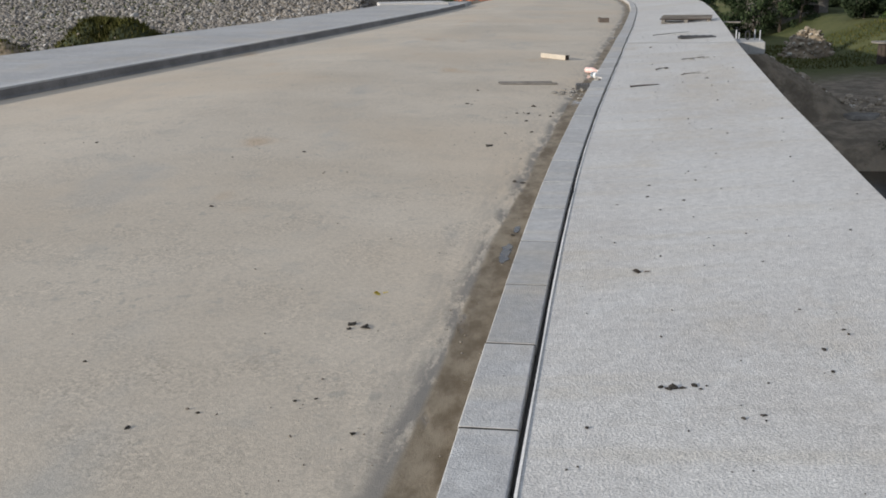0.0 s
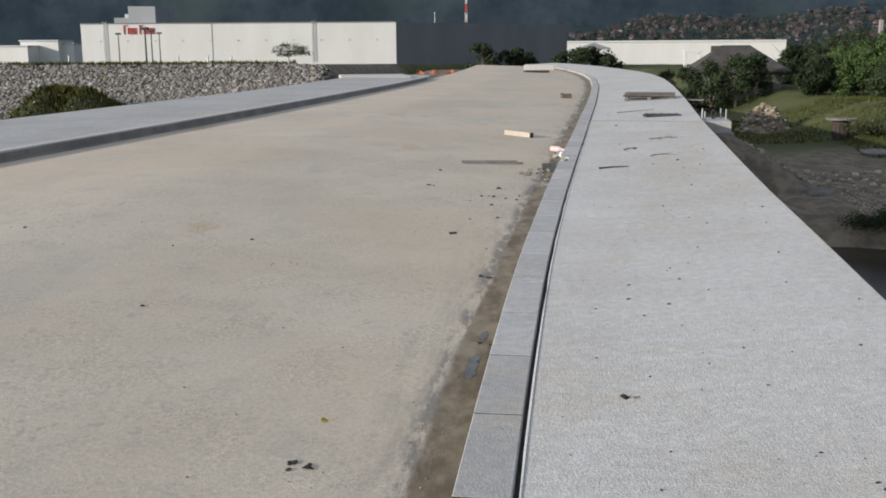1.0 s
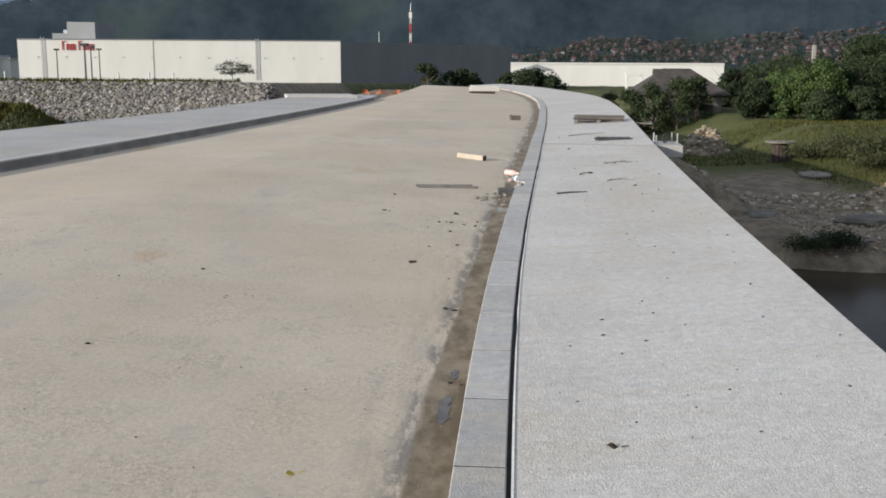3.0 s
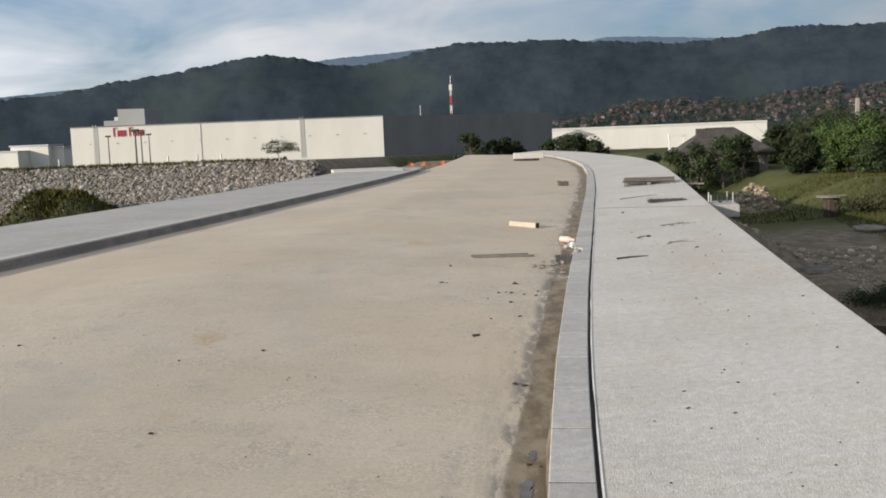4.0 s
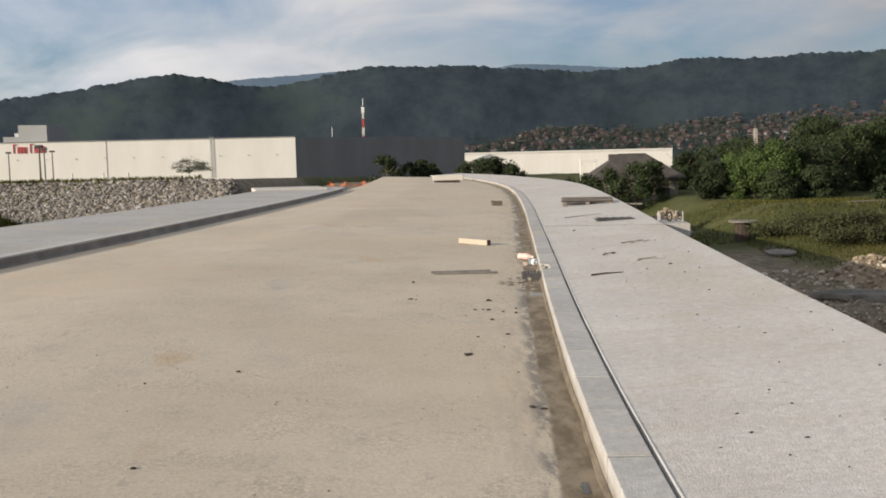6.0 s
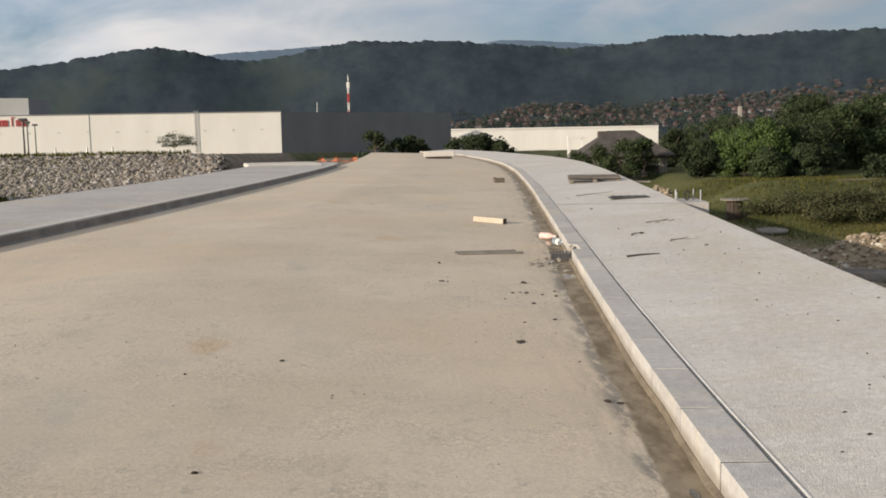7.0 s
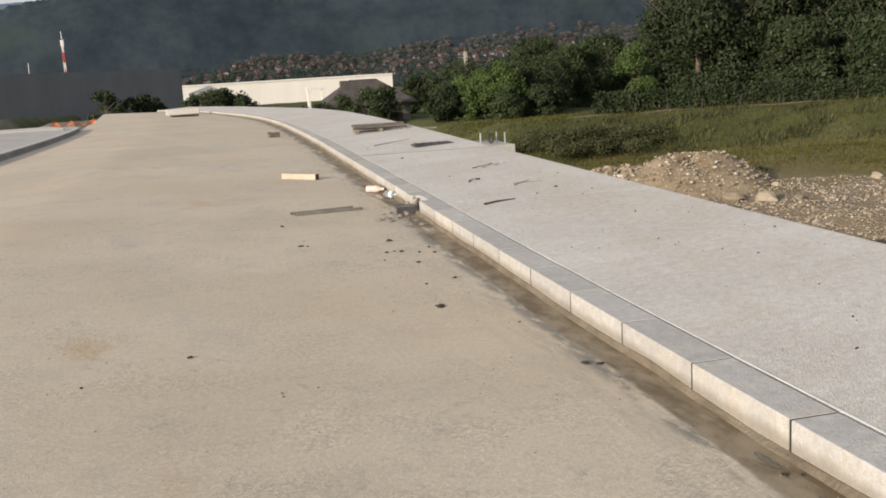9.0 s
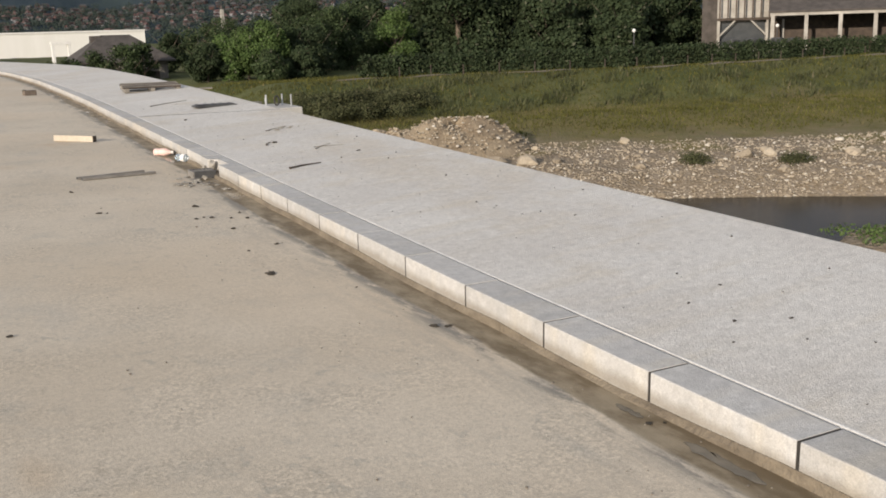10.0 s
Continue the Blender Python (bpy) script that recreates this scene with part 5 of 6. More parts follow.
    part("roof", rf, ROOF_TILE, op)
    part("beam", boxed(-9.3, 9.3, -0.8, -0.55, 4.45, 4.8), AGED_WHITE, op)
    for k in range(6):
        part("post", boxed(-9.2 + 3.6 * k, -8.8 + 3.6 * k, -0.85, -0.5, 0, 4.45), AGED_WHITE, op)
    part("back_wall", boxed(-9.3, 9.3, 5.6, 6, 0, 7.6), DARK_WOOD, op)
    for k, az in enumerate((47.2, 48.3, 49.6, 50.4)):
        x, y = far_at(az, 116)
        x, y = x - 2.0, y + 1.8
        m = thing("parked_machine", (x, y, ground_at(x, y)), "pale farm machine parked behind the hedge", "machine", "machines behind the hedge")
        part("body", boxed(-1.0, 1.0, -0.7, 0.7, 0.6, 1.4, bevel=0.2), GREY_RENDER, m)
        part("cab", boxed(-0.4, 0.5, -0.6, 0.6, 1.4, 2.1, bevel=0.15), DARK_METAL, m)
        for sx in (-0.9, 0.9):
            part("wheel", rod(bmesh.new(), (sx, -0.85, 0.4), (sx, 0.85, 0.4), 0.42, 0.42, 14), DARK_METAL, m)
    for az, d in ((42.0, 100), (49.6, 112)):
        x, y = far_at(az, d)
        x, y = x - 2.0, y + 1.8
        lm = thing("globe_lamp", (x, y, ground_at(x, y)), "garden lamp with a white globe", "lamp", "globe lamps")
        part("pole", rod(bmesh.new(), (0, 0, -0.2), (0, 0, 3.3), 0.06, 0.05, 8), DARK_METAL, lm)
        gb = bmesh.new()
        bmesh.ops.create_icosphere(gb, subdivisions=2, radius=0.19, matrix=Matrix.Translation((0, 0, 3.45)))
        part("globe", gb, WHITE_PAINT, lm, smooth=True)
    for k in range(24):
        x = 40 + 3.0 * k
        y = float(levee_line(x)) + 3.4
        bm = rod(bmesh.new(), (0, 0, -0.2), (0, 0, 1.0), 0.06, 0.05, 6)
        thing("fence_post", (x, y, ground_at(x, y)), "short grey fence post beside the levee road", "post", "fence along the levee road", bm=bm, mat=DARK_WOOD)
    tr = sheet("track", *np.broadcast_arrays(*(lambda X, T: (X, levee_line(X) + 0.4 + 0.8 * T, land(X, levee_line(X) + 0.4 + 0.8 * T) + 0.05))(*np.meshgrid(np.arange(33, 120, 1.0), np.array([-1.0, 0, 1.0]), indexing="ij"))), MORTAR)
    tagged(new("track", tr), "pale dirt track along the levee top", "track", kind="structure")


def build_field_things():
    # empty cable drum standing on its flange
    x, y = 22.4, 68.6
    sp = thing("cable_drum", (x, y, ground_at(x, y) + 0.20), "empty weathered wooden cable drum standing upright", "cable drum")

    def flange(z, name):
        bm = bmesh.new()
        n = 28
        bmesh.ops.create_cone(bm, cap_ends=True, segments=n, radius1=1.0, radius2=1.0, depth=0.09, matrix=Matrix.Translation((0, 0, z)))
        bmesh.ops.bevel(bm, geom=[e for e in bm.edges], offset=0.012, segments=1, affect="EDGES")
        f = part(name, bm, GREY_WOOD, sp)
        for k in range(7):
            w = math.sqrt(max(0.05, 0.94 - (0.27 * (k - 3)) ** 2))
            part("board", boxed(-w, w, 0.27 * (k - 3) - 0.125, 0.27 * (k - 3) + 0.125, z + 0.045, z + 0.062), GREY_WOOD, f)
        part("hub_plate", rod(bmesh.new(), (0, 0, z + 0.06), (0, 0, z + 0.085), 0.16, 0.16, 14), DARK_METAL, f)
    for k in range(14):
        a = 6.283 * k / 14
        part("stave", boxed(-0.04, 0.04, -0.11, 0.11, -0.35, 1.12, m=pose(0.52 * math.cos(a), 0.52 * math.sin(a), 0, 0, 0, math.degrees(a))), DARK_WOOD, sp)
    flange(1.16, "top_flange")
    x, y = 22.7, 62.2
    lid = thing("drum_flange", (x, y, ground_at(x, y) + 0.10), "round wooden drum flange lying flat on the ground", "flange", turn=(4, -3, 20))
    bm = bmesh.new()
    bmesh.ops.create_cone(bm, cap_ends=True, segments=28, radius1=0.95, radius2=0.95, depth=0.1)
    part("disc", bm, GREY_WOOD, lid)
    for k in range(7):
        w = math.sqrt(max(0.05, 0.85 - (0.26 * (k - 3)) ** 2))
        part("board", boxed(-w, w, 0.26 * (k - 3) - 0.12, 0.26 * (k - 3) + 0.12, 0.05, 0.068), GREY_WOOD, lid)


def village_house():
    h = thing("village_house", (0, 0, -500), "small far house with a red tiled roof", "house", "houses on the hillside")
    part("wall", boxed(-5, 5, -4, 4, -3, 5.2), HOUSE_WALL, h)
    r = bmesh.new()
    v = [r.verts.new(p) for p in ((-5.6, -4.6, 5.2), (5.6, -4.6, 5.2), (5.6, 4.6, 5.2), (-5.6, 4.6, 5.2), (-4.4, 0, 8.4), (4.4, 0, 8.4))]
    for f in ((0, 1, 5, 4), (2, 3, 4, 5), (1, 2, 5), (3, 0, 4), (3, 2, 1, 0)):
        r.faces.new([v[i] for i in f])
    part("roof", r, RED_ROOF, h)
    return h


def village_spots(rng):
    """Places for houses, in loose clusters along the foot of the slope and thinner above."""
    spots = []
    nests = [(rng.uniform(4.5, 33), rng.uniform(0.10, 1.0)) for _ in range(46)]
    for _ in range(24000):
        if len(spots) >= 520:
            break
        ca, ct = nests[rng.randrange(len(nests))]
        az = rng.gauss(ca, 1.1) if rng.random() < 0.7 else rng.uniform(2.0, 34)
        top = 0.15 + 0.13 * min(1, max(0, (az - 4) / 4)) + 0.06 * min(1, max(0, (az - 13) / 8))
        t = 0.11 + min(1.15, max(0, rng.gauss(ct, 0.16) * 0.9)) * (top - 0.11)
        if az < 2 or az > 35 or az < 5 and rng.random() < 0.6:
            continue
        x, y = far_at(az, 900 + 1100 * t)
        if any(abs(x - p[0]) < 6.5 and abs(y - p[1]) < 10 for p in spots):
            continue
        spots.append((x, y, float(slope_near(np.array(az), np.array(t))), az))
    spots.sort(key=lambda p: math.hypot(p[0], p[1]))
    return spots


def build_village():
    rng = random.Random(17)
    src = village_house()
    spots = village_spots(rng)
    rest_wall, rest_roof = bmesh.new(), bmesh.new()
    for k, (x, y, z, az) in enumerate(spots):
        m = pose(x, y, z - 0.8, 0, 0, rng.choice((0, 90)) + rng.gauss(20, 18) - az) @ Matrix.Diagonal((rng.uniform(0.40, 0.80), rng.uniform(0.45, 0.75), rng.uniform(0.45, 0.75), 1))
        if k == 0:
            src.matrix_world = m
        elif k < 300:
            ob = copy_thing(src, m)
            ob.scale = (1, 1, 1)
            ob.matrix_world = m
        else:
            for bm, ob in ((rest_wall, src.children[0]), (rest_roof, src.children[1])):
                n = len(bm.verts)
                bm.from_mesh(ob.data)
                bm.verts.ensure_lookup_table()
                bmesh.ops.transform(bm, matrix=m, verts=bm.verts[n:])
    far = thing("far_houses", (0, 0, 0), "far houses with red roofs scattered up the hillside", "houses", kind="stuff")
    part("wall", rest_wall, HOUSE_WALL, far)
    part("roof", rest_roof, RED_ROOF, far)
    # pale tower among the houses
    x, y = far_at(18.9, 950)
    tw = thing("church_tower", (x, y, 10), "slim pale tower among the village houses", "tower")
    part("shaft", boxed(-1.5, 1.5, -1.5, 1.5, -8, 16, bevel=0.2), AGED_WHITE, tw)
    part("spire", rod(bmesh.new(), (0, 0, 16), (0, 0, 20), 1.8, 0.2, 8), ROOF_TILE, tw)
    # garden trees between and before the houses
    blobs = []
    for x, y, z, az in spots:
        for _ in range(4):
            r = rng.uniform(1.6, 4.2)
            blobs.append(((x + rng.uniform(-16, 16), y + rng.uniform(-22, 10), z + r * 0.35), (r * rng.uniform(0.9, 1.7), r, r * rng.uniform(0.6, 1.1))))
    for _ in range(700):
        az, t = rng.uniform(3, 34), rng.uniform(0.02, 0.20)
        x, y = far_at(az, 900 + 1100 * t)
        r = rng.uniform(2.0, 5.0)
        blobs.append(((x, y, float(slope_near(np.array(az), np.array(t))) + r * 0.3), (r * rng.uniform(0.9, 2.0), r, r * rng.uniform(0.6, 1.0))))
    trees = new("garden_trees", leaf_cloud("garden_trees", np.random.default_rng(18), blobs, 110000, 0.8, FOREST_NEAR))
    tagged(trees, "dark garden trees between the far houses", "trees", kind="stuff")


build_factory_fittings()
build_far_things()
build_field_things()
build_village()

# ---------------------------------------------------------------- loose things on the bridge
CLOD = mottled("dark_clod", (0.035, 0.030, 0.024), (0.085, 0.072, 0.056), 20, 120, 0.95, 0.8, 0.01, vary=0.3)
CLOD_LIGHT = mottled("brown_grit", (0.14, 0.12, 0.095), (0.26, 0.23, 0.19), 20, 120, 0.95, 0.5, 0.01)
CRUMB = mottled("mortar_crumb", (0.30, 0.28, 0.24), (0.44, 0.41, 0.36), 20, 120, 0.95, 0.8, 0.01, vary=0.2)
BRICK = mottled("brown_brick", (0.12, 0.095, 0.075), (0.19, 0.155, 0.125), 15, 90, 0.9, 0.5)
YELLOW = mottled("yellow_leaf", (0.55, 0.42, 0.05), (0.66, 0.52, 0.08), 30, 90, 0.6, 0.2)
BROWN_LEAF = mottled("dry_brown_leaf", (0.06, 0.045, 0.03), (0.12, 0.085, 0.055), 30, 90, 0.8, 0.4)
PLANK_GREY = mottled("grey_steel_bar", (0.20, 0.185, 0.165), (0.30, 0.28, 0.25), 6, 60, 0.7, 0.3, metal=0.2)
RUBBER = mottled("black_cable", (0.015, 0.015, 0.016), (0.03, 0.03, 0.03), 10, 60, 0.6)
PINK = mottled("pink_plastic", (0.74, 0.47, 0.41), (0.80, 0.60, 0.54), 8, 40, 0.35, 0.1)


def clear_plastic():
    s = Shader("clear_blue_plastic", 0.12, spec=0.5)
    s.bsdf.inputs["Transmission Weight"].default_value = 0.75
    s.bump(s.noise(30, 3, vec=s.obj()), 0.3, 0.01)
    return s.done((0.62, 0.72, 0.80))


PLASTIC = clear_plastic()


def surface(x, y):
    return float(walk_z(x, y)) if x > float(kerb_r(y)) + 0.25 else float(road_z(x, y))


def clod_mesh(seed, mat, flat=0.55):
    bm = rock_bm(seed, flat, 0.6, 2)
    return mesh_of(bm, "clod", mat)


CLODS = [clod_mesh(200 + k, CLOD) for k in range(6)]
CRUMBS = [clod_mesh(230 + k, CRUMB, 0.35) for k in range(5)]


def drop_clod(k, x, y, size, meshes=CLODS, name="clod", label="", group="", rng=random.Random(2)):
    ob = new(name, meshes[k % len(meshes)])
    ob.matrix_world = pose(x, y, surface(x, y) + size * 0.08, 0, 0, rng.uniform(0, 360)) @ Matrix.Diagonal((0.6 * size * rng.uniform(0.8, 1.6), 0.6 * size, size * 0.5, 1))
    return tagged(ob, label, "clod" if meshes is CLODS else "mortar", group)


def build_clods():
    rng = random.Random(12)
    foot = "small dark clod lying on the pale footway"
    for k, (x, y, s) in enumerate([(1.30, 1.88, 0.05), (1.93, 2.68, 0.022), (2.05, 2.42, 0.024), (1.92, 2.21, 0.026), (1.90, 1.99, 0.024), (1.58, 1.63, 0.030), (1.91, 3.42, 0.022), (1.82, 5.42, 0.026),
                                   (1.49, 5.32, 0.026), (1.45, 4.98, 0.028), (1.67, 4.83, 0.030), (1.50, 4.60, 0.028), (1.24, 4.79, 0.022), (2.35, 13.03, 0.10), (2.72, 11.5, 0.05), (2.45, 16.9, 0.07)]):
        drop_clod(k, x, y, s, label=foot, group="clods on the footway", rng=rng)
    for k in range(5):
        drop_clod(k, 1.27 + 0.03 * k + rng.uniform(-0.02, 0.02), 1.90 - 0.012 * k + rng.uniform(-0.03, 0.03), rng.uniform(0.02, 0.04), label=foot, group="clods on the footway", rng=rng)
    road = "small dark clod lying on the dusty road"
    for k, (x, y, s) in enumerate([(0.53, 10.39, 0.08), (0.48, 9.27, 0.06), (0.74, 9.65, 0.05), (0.30, 8.44, 0.035), (0.56, 8.56, 0.05), (0.51, 7.14, 0.03), (-0.26, 11.75, 0.07), (-1.47, 7.12, 0.05), (-2.03, 6.77, 0.03),
                                   (-0.19, 1.99, 0.025), (-0.11, 2.02, 0.022), (0.10, 1.74, 0.035), (-1.61, 5.03, 0.05), (-3.52, 7.25, 0.05), (-0.54, 1.83, 0.025), (-0.76, 1.67, 0.028), (-1.21, 2.25, 0.028)]):
        drop_clod(k, x, y, s, label=road, group="clods on the road", rng=rng)
    for cx, cy, n, r in ((0.24, 7.72, 4, 0.07), (-0.11, 2.83, 5, 0.05), (0.55, 6.17, 3, 0.05), (0.56, 9.9, 5, 0.25), (0.59, 4.59, 2, 0.04), (-0.28, 10.5, 2, 0.06)):
        for k in range(n):
            drop_clod(k, cx + rng.uniform(-r, r), cy + rng.uniform(-r, r), rng.uniform(0.025, 0.06), label=road, group="clods on the road", rng=rng)
    flake = "pale broken mortar flake beside the drain"
    for k in range(26):
        drop_clod(k, 0.98 + rng.gauss(0, 0.11), 11.65 + rng.gauss(0, 0.25), rng.uniform(0.04, 0.13), CRUMBS, "mortar_flake", flake, "flakes beside the drain", rng)
    for k in range(7):
        drop_clod(k, 3.03 + rng.gauss(0, 0.10), 14.3 + rng.gauss(0, 0.10), rng.uniform(0.04, 0.12), CRUMBS, "mortar_flake", "grey mortar lump dropped on the footway", "mortar on the footway", rng)
    # fine grit, thick along the gutter
    g = np.random.default_rng(3)
    p = []
    for _ in range(1100):
        y = g.uniform(1.0, 26)
        s = abs(g.normal(0, 0.55)) + 0.02 if g.uniform() < 0.55 else g.uniform(0, 5.5)
        x = float(kerb_r(y)) - s - 0.03
        p.append((x, y, float(road_z(x, y))))
    stone_stuff("grit", "loose grit scattered over the dusty road", g, p, 0.007, CLOD_LIGHT, "grit", 0.1)
    p = []
    for _ in range(260):
        y = g.uniform(1.0, 20)
        x = float(kerb_r(y)) + 0.35 + g.uniform(0, 1.7)
        p.append((x, y, float(walk_z(x, y))))
    stone_stuff("grit", "dark grit scattered over the footway", g, p, 0.009, CLOD, "grit", 0.1)


def lay(name, a, b, lift, build, label, category, group=""):
    """A thing lying from a to b on the road or footway; build(length) gives its mesh along +x."""
    za, zb = surface(*a), surface(*b)
    d = Vector((b[0] - a[0], b[1] - a[1], zb - za))
    t = thing(name, (a[0], a[1], za + lift), label, category, group)
    t.matrix_world = Matrix.Translation((a[0], a[1], za + lift)) @ Matrix.Rotation(math.atan2(d.y, d.x), 4, "Z") @ Matrix.Rotation(-math.atan2(d.z, math.hypot(d.x, d.y)), 4, "Y")
    build(t, d.length)
    return t


def build_litter():
    def beam(t, n):
        part("body", boxed(0, n - 0.006, -0.045, 0.045, 0.0, 0.085, bevel=0.004), PALE_WOOD, t)
        part("end_grain", boxed(n - 0.006, n, -0.044, 0.044, 0.001, 0.084), DARK_WOOD, t, "dark end grain")
    lay("timber_beam", (0.50, 16.70), (0.95, 16.28), 0.003, beam, "short fresh-cut timber beam on the road", "timber")

    def bar(t, n):
        part("body", boxed(0, n, -0.018, 0.018, 0, 0.026, bevel=0.003), PLANK_GREY, t)
        part("cap", boxed(-0.004, 0.0, -0.016, 0.016, 0.003, 0.023), DARK_METAL, t)
    lay("steel_bar", (0.0, 12.50), (0.80, 12.66), 0.003, bar, "dull grey steel bar lying on the road", "bar", "bars on the road")
    lay("steel_bar", (-0.03, 12.60), (0.72, 12.82), 0.003, bar, "dull grey steel bar lying on the road", "bar", "bars on the road")

    def bottle(mat, label):
        def make(t, n):
            prof = [(0, 0.0), (0, 0.036), (0.012, 0.044), (n * 0.25, 0.046), (n * 0.30, 0.041), (n * 0.36, 0.046), (n * 0.62, 0.046), (n * 0.80, 0.026), (n * 0.90, 0.014), (n * 0.93, 0.014)]
            bm = bmesh.new()
            rings = []
            for x, r in prof:
                rings.append([bm.verts.new((x, r * math.cos(6.283 * k / 18), 0.046 + r * math.sin(6.283 * k / 18))) for k in range(18)] if r else None)
            first = bm.verts.new((0, 0, 0.046))
            for k in range(18):
                bm.faces.new((first, rings[1][(k + 1) % 18], rings[1][k]))
            for a, b in zip(rings[1:], rings[2:]):
                for k in range(18):
                    bm.faces.new((a[k], a[(k + 1) % 18], b[(k + 1) % 18], b[k]))
            bm.faces.new(rings[-1])
            part("body", bm, mat, t, smooth=True)
            part("cap", rod(bmesh.new(), (n * 0.92, 0, 0.046), (n, 0, 0.046), 0.018, 0.018, 14), WHITE_PAINT, t)
            part("wrapper", rod(bmesh.new(), (n * 0.37, 0, 0.046), (n * 0.58, 0, 0.046), 0.0467, 0.0467, 18), PINK if mat is PINK else WHITE_PAINT, t)
        return make
    lay("plastic_bottle", (1.23, 14.26), (1.43, 14.12), 0.004, bottle(PINK, ""), "faded pink plastic bottle in the muddy gutter", "bottle", "bottles in the gutter")
    lay("plastic_bottle", (1.32, 13.60), (1.44, 13.38), 0.004, bottle(PLASTIC, ""), "crushed clear plastic bottle in the muddy gutter", "bottle", "bottles in the gutter")
    # kerb drain with slotted box, and the broken corner beside it
    dx, dy = 1.20, 12.18
    z = float(road_z(dx, dy))
    dr = thing("kerb_drain", (dx, dy, z), "dark slotted drain box set against the kerb", "drain", turn=(0, 0, -5))
    for y0, y1 in ((-0.10, -0.08), (0.12, 0.14)):
        part("frame", boxed(-0.13, 0.10, y0, y1, -0.02, 0.075, bevel=0.004), DARK_METAL, dr)
    part("frame", boxed(-0.15, -0.13, -0.10, 0.14, -0.02, 0.075, bevel=0.004), PLANK_GREY, dr)
    for k in range(6):
        part("slot_bar", boxed(-0.12 + 0.038 * k, -0.10 + 0.038 * k, -0.08, 0.12, 0.045, 0.07), PLANK_GREY, dr)
    for k, (x, y, zz, s, yaw) in enumerate([(1.35, 12.36, 0.05, 0.14, 30), (1.30, 12.50, 0.02, 0.07, 70), (1.14, 11.98, 0.0, 0.06, 10)]):
        bm = rock_bm(300 + k, 0.75, 0.5, 2)
        bmesh.ops.scale(bm, vec=(s, s * 0.8, s * 1.1), verts=bm.verts)
        thing("broken_concrete", (x, y, float(road_z(x, y)) + zz + s * 0.35), "white broken piece of kerb concrete", "concrete piece", "broken kerb pieces", bm=bm, mat=CRUMB, turn=(20 * k, 25, yaw))
    # brick
    bx, by = 2.05, 28.6
    bk = thing("brick", (bx, by, float(road_z(bx, by))), "brown brick lying on the road", "brick", turn=(0, 0, 12))
    part("body", boxed(-0.15, 0.15, -0.08, 0.08, 0, 0.13, bevel=0.008), BRICK, bk)
    part("lump", mesh_to_bm(rock_bm(330, 0.6, 0.5, 1), 0.12, (-0.12, 0.02, 0.12)), CLOD, bk, "mortar lump stuck on the brick")
    # pallet dropped on the footway
    px, py = 3.95, 24.4
    pl = thing("wooden_pallet", (px, py, surface(px, py)), "broken weathered wooden pallet lying on the footway", "pallet", turn=(3, 0, -8))
    for sx in (-0.55, 0, 0.55):
        part("stringer", boxed(sx - 0.045, sx + 0.045, -0.5, 0.5, 0.02, 0.10, bevel=0.005), GREY_WOOD, pl)
    for k in range(6):
        part("deck_board", boxed(-0.62, 0.62, -0.52 + 0.19 * k, -0.43 + 0.19 * k, 0.102, 0.124, m=pose(0, 0, 0, 0, 0, (-2, 1, 4, -1, 2, -3)[k])), GREY_WOOD if k % 2 else DARK_WOOD, pl)
    for k in range(3):
        part("bottom_board", boxed(-0.6, 0.6, -0.5 + 0.42 * k, -0.38 + 0.42 * k, 0.0, 0.02), GREY_WOOD, pl)
    part("loose_board", boxed(0.4, 1.35, -0.32, -0.20, 0.0, 0.025, m=pose(0, 0, 0.01, 0, 0, -8)), GREY_WOOD, pl)
    px, py = 1.6, 63.5
    p2 = thing("wooden_pallet", (px, py, surface(px, py)), "wooden pallet with bricks at the road's far end", "pallet", turn=(0, 0, 10))
    for sy in (-0.45, 0, 0.45):
        part("stringer", boxed(-0.75, 0.75, sy - 0.05, sy + 0.05, 0.0, 0.12, bevel=0.005), DARK_WOOD, p2)
    for k in range(6):
        part("deck_board", boxed(-0.75 + 0.27 * k, -0.60 + 0.27 * k, -0.55, 0.55, 0.122, 0.15), GREY_WOOD, p2)
    bx, by = 1.9, 71.0
    bl = boxed(-1.1, 1.1, -0.25, 0.25, 0, 0.42, bevel=0.05)
    thing("concrete_block", (bx, by, surface(bx, by) - 0.02), "long pale concrete block closing the road end", "block", bm=bl, mat=WALK)
    px, py = -5.9, 43.0
    thing("concrete_pad", (px, py, float(left_z(py)) - 0.05), "pale freshly cast concrete pad on the footway end", "pad", bm=boxed(-1.4, 1.6, -1.5, 2.2, 0, 0.16, bevel=0.03), mat=WALK, turn=(0, 0, 12))
    # cover plate and sticks on the footway
    cx, cy = 3.47, 18.55
    cv = thing("drain_cover", (cx, cy, surface(cx, cy)), "dark steel drain cover on the footway", "drain cover", turn=(0, 0, -4))
    part("frame", boxed(-0.36, 0.36, -0.17, 0.17, 0.0, 0.03, bevel=0.006), DARK_METAL, cv)
    part("plate", boxed(-0.32, 0.32, -0.13, 0.13, 0.031, 0.042, bevel=0.004), DARK_METAL, cv)
    for k in range(5):
        part("rib", boxed(-0.31 + 0.14 * k, -0.27 + 0.14 * k, -0.11, 0.11, 0.043, 0.05), DARK_METAL, cv)

    def stick(r):
        def make(t, n):
            bm = bmesh.new()
            rod(bm, (0, 0, r), (n * 0.45, 0.02, r), r, r * 0.9, 7)
            rod(bm, (n * 0.45, 0.02, r), (n, -0.01, r * 0.8), r * 0.9, r * 0.5, 7)
            part("stem", bm, DARK_WOOD if r > 0.0095 else GREY_WOOD, t)
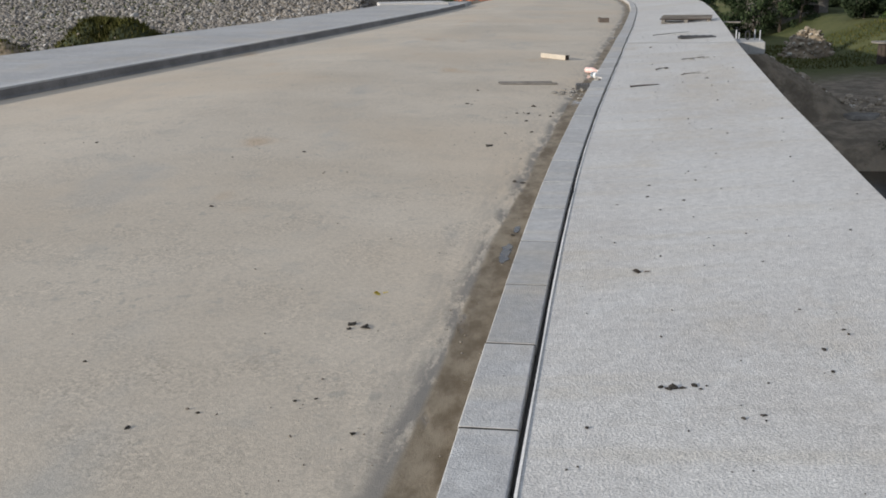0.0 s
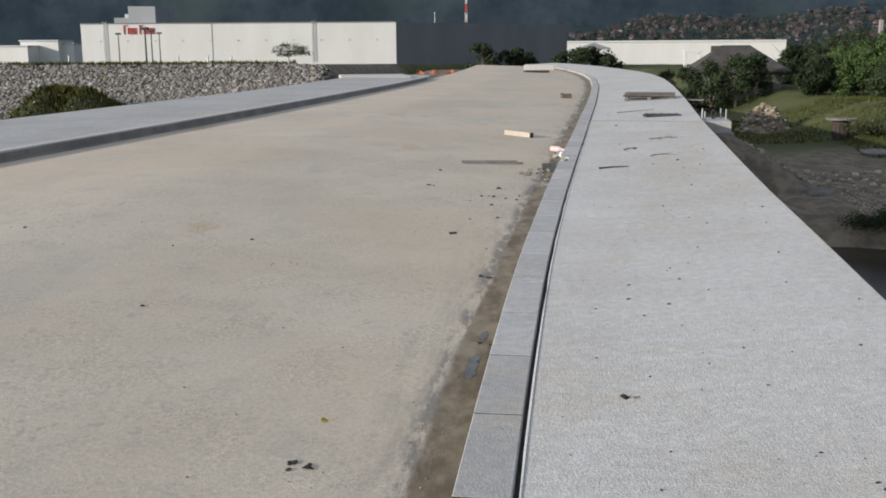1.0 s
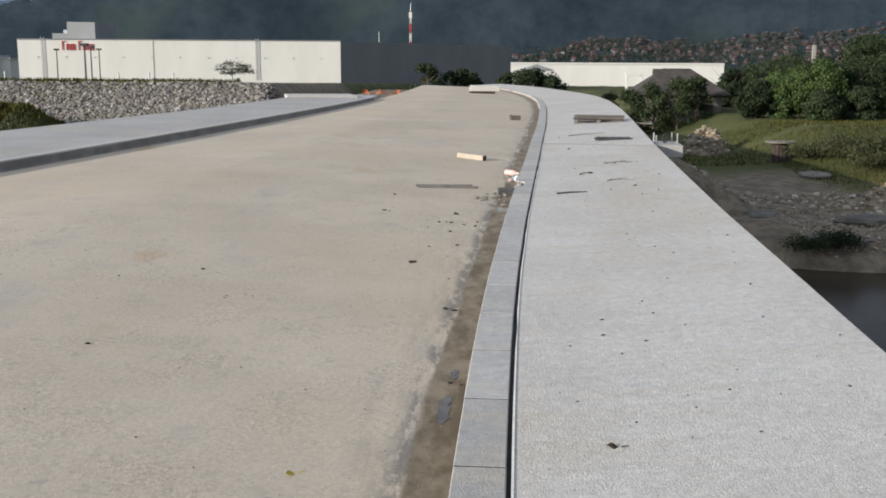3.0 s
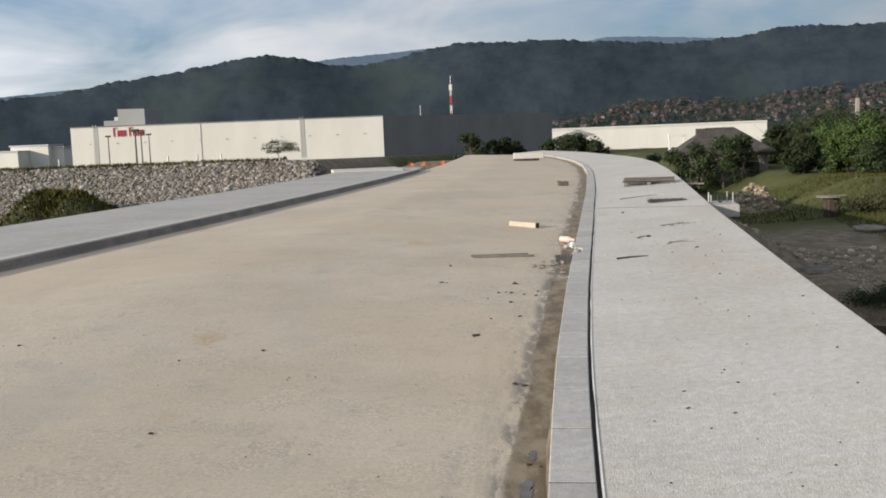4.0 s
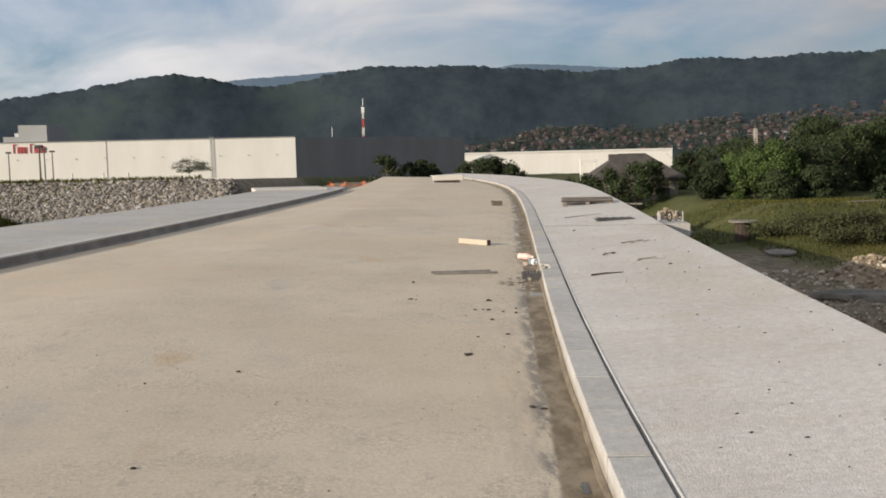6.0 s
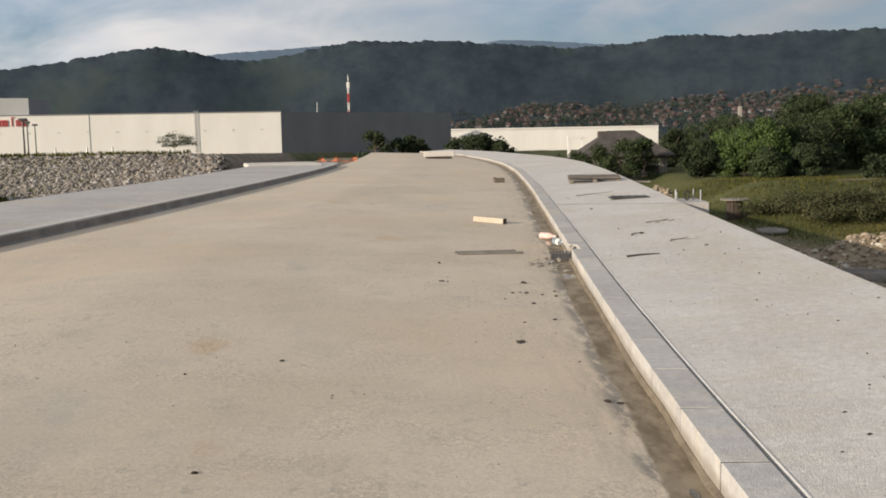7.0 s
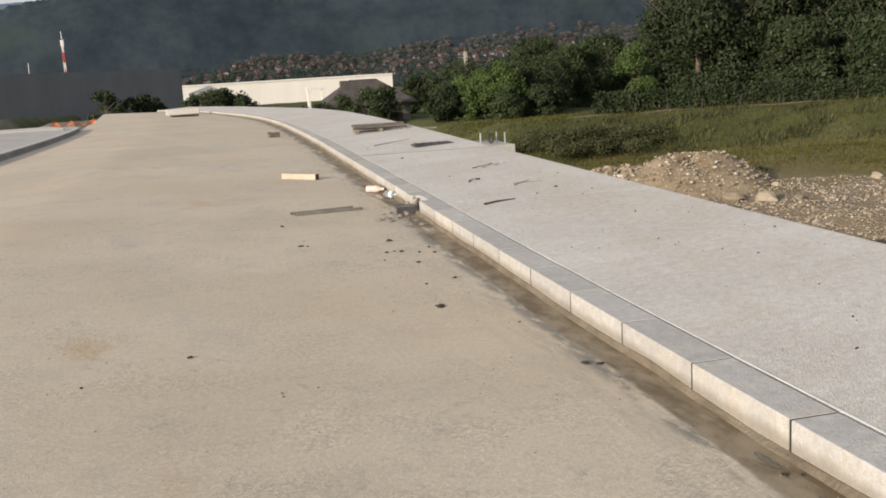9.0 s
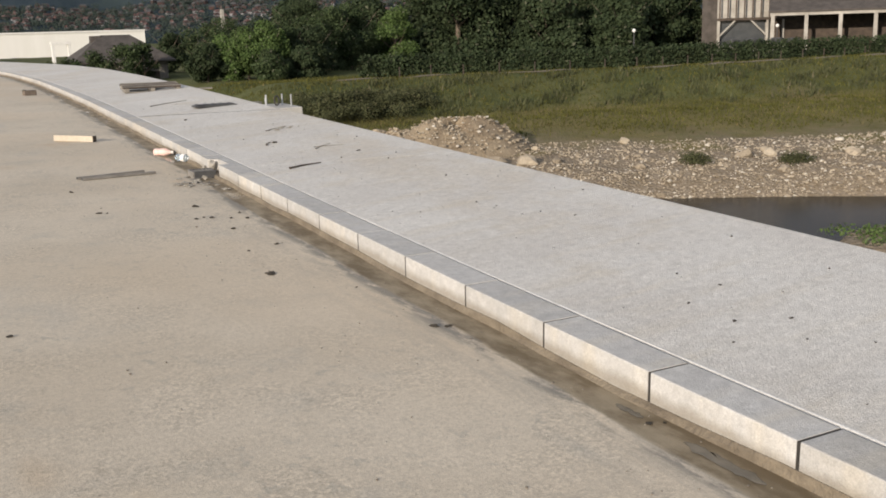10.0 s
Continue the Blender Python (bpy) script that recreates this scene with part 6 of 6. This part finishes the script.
            part("knot", rod(bmesh.new(), (n * 0.02, -r * 1.4, r), (n * 0.02, r * 1.4, r), r * 1.3, r * 1.1, 7), DARK_WOOD, t)
        return make
    for a, b, r in (((1.72, 11.05), (2.08, 11.10), 0.010), ((2.45, 12.05), (2.74, 12.30), 0.005), ((2.50, 12.20), (2.80, 12.05), 0.005), ((2.70, 14.2), (2.98, 14.35), 0.006), ((2.75, 20.0), (3.55, 20.4), 0.008), ((2.2, 12.9), (2.32, 13.1), 0.008)):
        lay("stick", a, b, 0.002, stick(r), "thin broken stick lying on the footway", "stick", "sticks on the footway")
    # leaves
    def leaf(name, x, y, s, mat, label, tilt):
        bm = bmesh.new()
        n = 7
        up = [bm.verts.new((s * (k / n - 0.5), s * 0.28 * math.sin(math.pi * k / n), 0.012 * math.sin(5 * k / n))) for k in range(n + 1)]
        dn = [bm.verts.new((s * (k / n - 0.5), -s * 0.24 * math.sin(math.pi * k / n), 0.008 * math.cos(4 * k / n))) for k in range(1, n)]
        loop = up + dn[::-1]
        bm.faces.new(loop)
        bmesh.ops.solidify(bm, geom=bm.faces[:], thickness=0.0025)
        rod(bm, (s * 0.45, 0, 0.004), (s * 0.9, 0.01, 0.006), 0.003, 0.002, 5)
        thing(name, (x, y, surface(x, y) + 0.004), label, "leaf", bm=bm, mat=mat, turn=(0, 0, tilt))
    leaf("dry_leaf", 1.27, 3.31, 0.07, BROWN_LEAF, "curled dry brown leaf on the footway", -8)
    leaf("yellow_leaf", -0.09, 3.33, 0.06, YELLOW, "small yellow leaf fallen on the road", 10)
    # lamp foundation with anchor pipes beside the footway
    fx, fy = 4.42, 17.75
    top = float(walk_z(3.95, 17.7)) - 0.03
    fo = thing("lamp_foundation", (fx, fy, 0), "concrete lamp foundation with upright anchor pipes", "foundation", turn=(0, 0, -6))
    part("block", boxed(-0.42, 0.16, -0.55, 0.55, top - 0.22, top, bevel=0.015), DECK, fo)
    for ax, ay, h in ((-0.33, -0.1, 0.20), (-0.26, 0.2, 0.13), (0.02, 0.15, 0.19), (0.09, -0.15, 0.19)):
        part("anchor_pipe", rod(bmesh.new(), (ax, ay, top), (ax, ay, top + h), 0.014, 0.014, 10), STEEL, fo)
    ring = bmesh.new()
    for k in range(16):
        a, b = 6.283 * k / 16, 6.283 * (k + 1) / 16
        rod(ring, (-0.12 + 0.04 * math.cos(a), 0.0, top + 0.09 + 0.08 * math.sin(a)), (-0.12 + 0.04 * math.cos(b), 0.0, top + 0.09 + 0.08 * math.sin(b)), 0.014, 0.014, 7)
    part("cable_loop", ring, RUBBER, fo, "black coiled cable loop")
    # orange netting dropped at the end of the opposite footway
    net = bmesh.new()
    g = np.random.default_rng(4)
    cols, rows = 26, 6
    grid = [[net.verts.new((0.09 * i, 0.25 * math.sin(i * 0.9) + 0.06 * j, max(0.0, 0.055 * j * (0.5 + 0.5 * math.sin(i * 0.55 + 1)) + 0.02 * g.normal()))) for i in range(cols)] for j in range(rows)]
    for j in range(rows - 1):
        for i in range(cols - 1):
            net.faces.new((grid[j][i], grid[j][i + 1], grid[j + 1][i + 1], grid[j + 1][i]))
    bmesh.ops.wireframe(net, faces=net.faces[:], thickness=0.035, use_replace=True, use_even_offset=False)
    thing("orange_netting", (-5.6, 58.5, float(road_z(-3.6, 58)) + 0.02), "crumpled orange plastic site netting by the road end", "netting", bm=net, mat=ORANGE)


def mesh_to_bm(bm, s, at):
    bmesh.ops.scale(bm, vec=(s, s, s), verts=bm.verts)
    bmesh.ops.translate(bm, vec=at, verts=bm.verts)
    return bm


def build_puddle():
    """Shallow dirty water left standing along the gutter."""
    s = Shader("gutter_water", 0.08, spec=0.5)
    s.bump(s.noise(9, 3, 0.5), 0.03, 0.004)
    wet = s.done(s.mix(s.span(s.noise(6, 4, 0.6), 0.4, 0.65), (0.075, 0.068, 0.055), (0.13, 0.115, 0.09)), 0.2)
    for y0, y1, wide, seed in ((3.98, 4.40, 0.030, 1), (4.66, 4.84, 0.018, 2)):
        bm = bmesh.new()
        n = 40
        rim = []
        for k in range(n):
            a = 6.283 * k / n
            y = (y0 + y1) / 2 + (y1 - y0) / 2 * math.cos(a)
            r = wide * (1 + 0.7 * noise.noise(Vector((2 * math.cos(a), 2 * math.sin(a), seed))) + 0.6 * noise.noise(Vector((6 * math.cos(a), 6 * math.sin(a), seed))))
            x = float(kerb_r(y)) - 0.085 - wide + r * math.sin(a)
            rim.append(bm.verts.new((x, y, float(road_z(x, y)) + 0.0025)))
        ym = (y0 + y1) / 2
        mid = bm.verts.new((float(kerb_r(ym)) - 0.085 - wide, ym, float(road_z(float(kerb_r(ym)) - 0.085 - wide, ym)) + 0.003))
        for k in range(n):
            bm.faces.new((rim[k], rim[(k + 1) % n], mid))
        thing("puddle", (0, 0, 0), "shallow muddy puddle lying in the gutter", "puddle", "puddles in the gutter", bm=bm, mat=wet, smooth=True)


build_clods()
build_litter()
build_puddle()

# ---------------------------------------------------------------- kerb stones
build_kerbs()
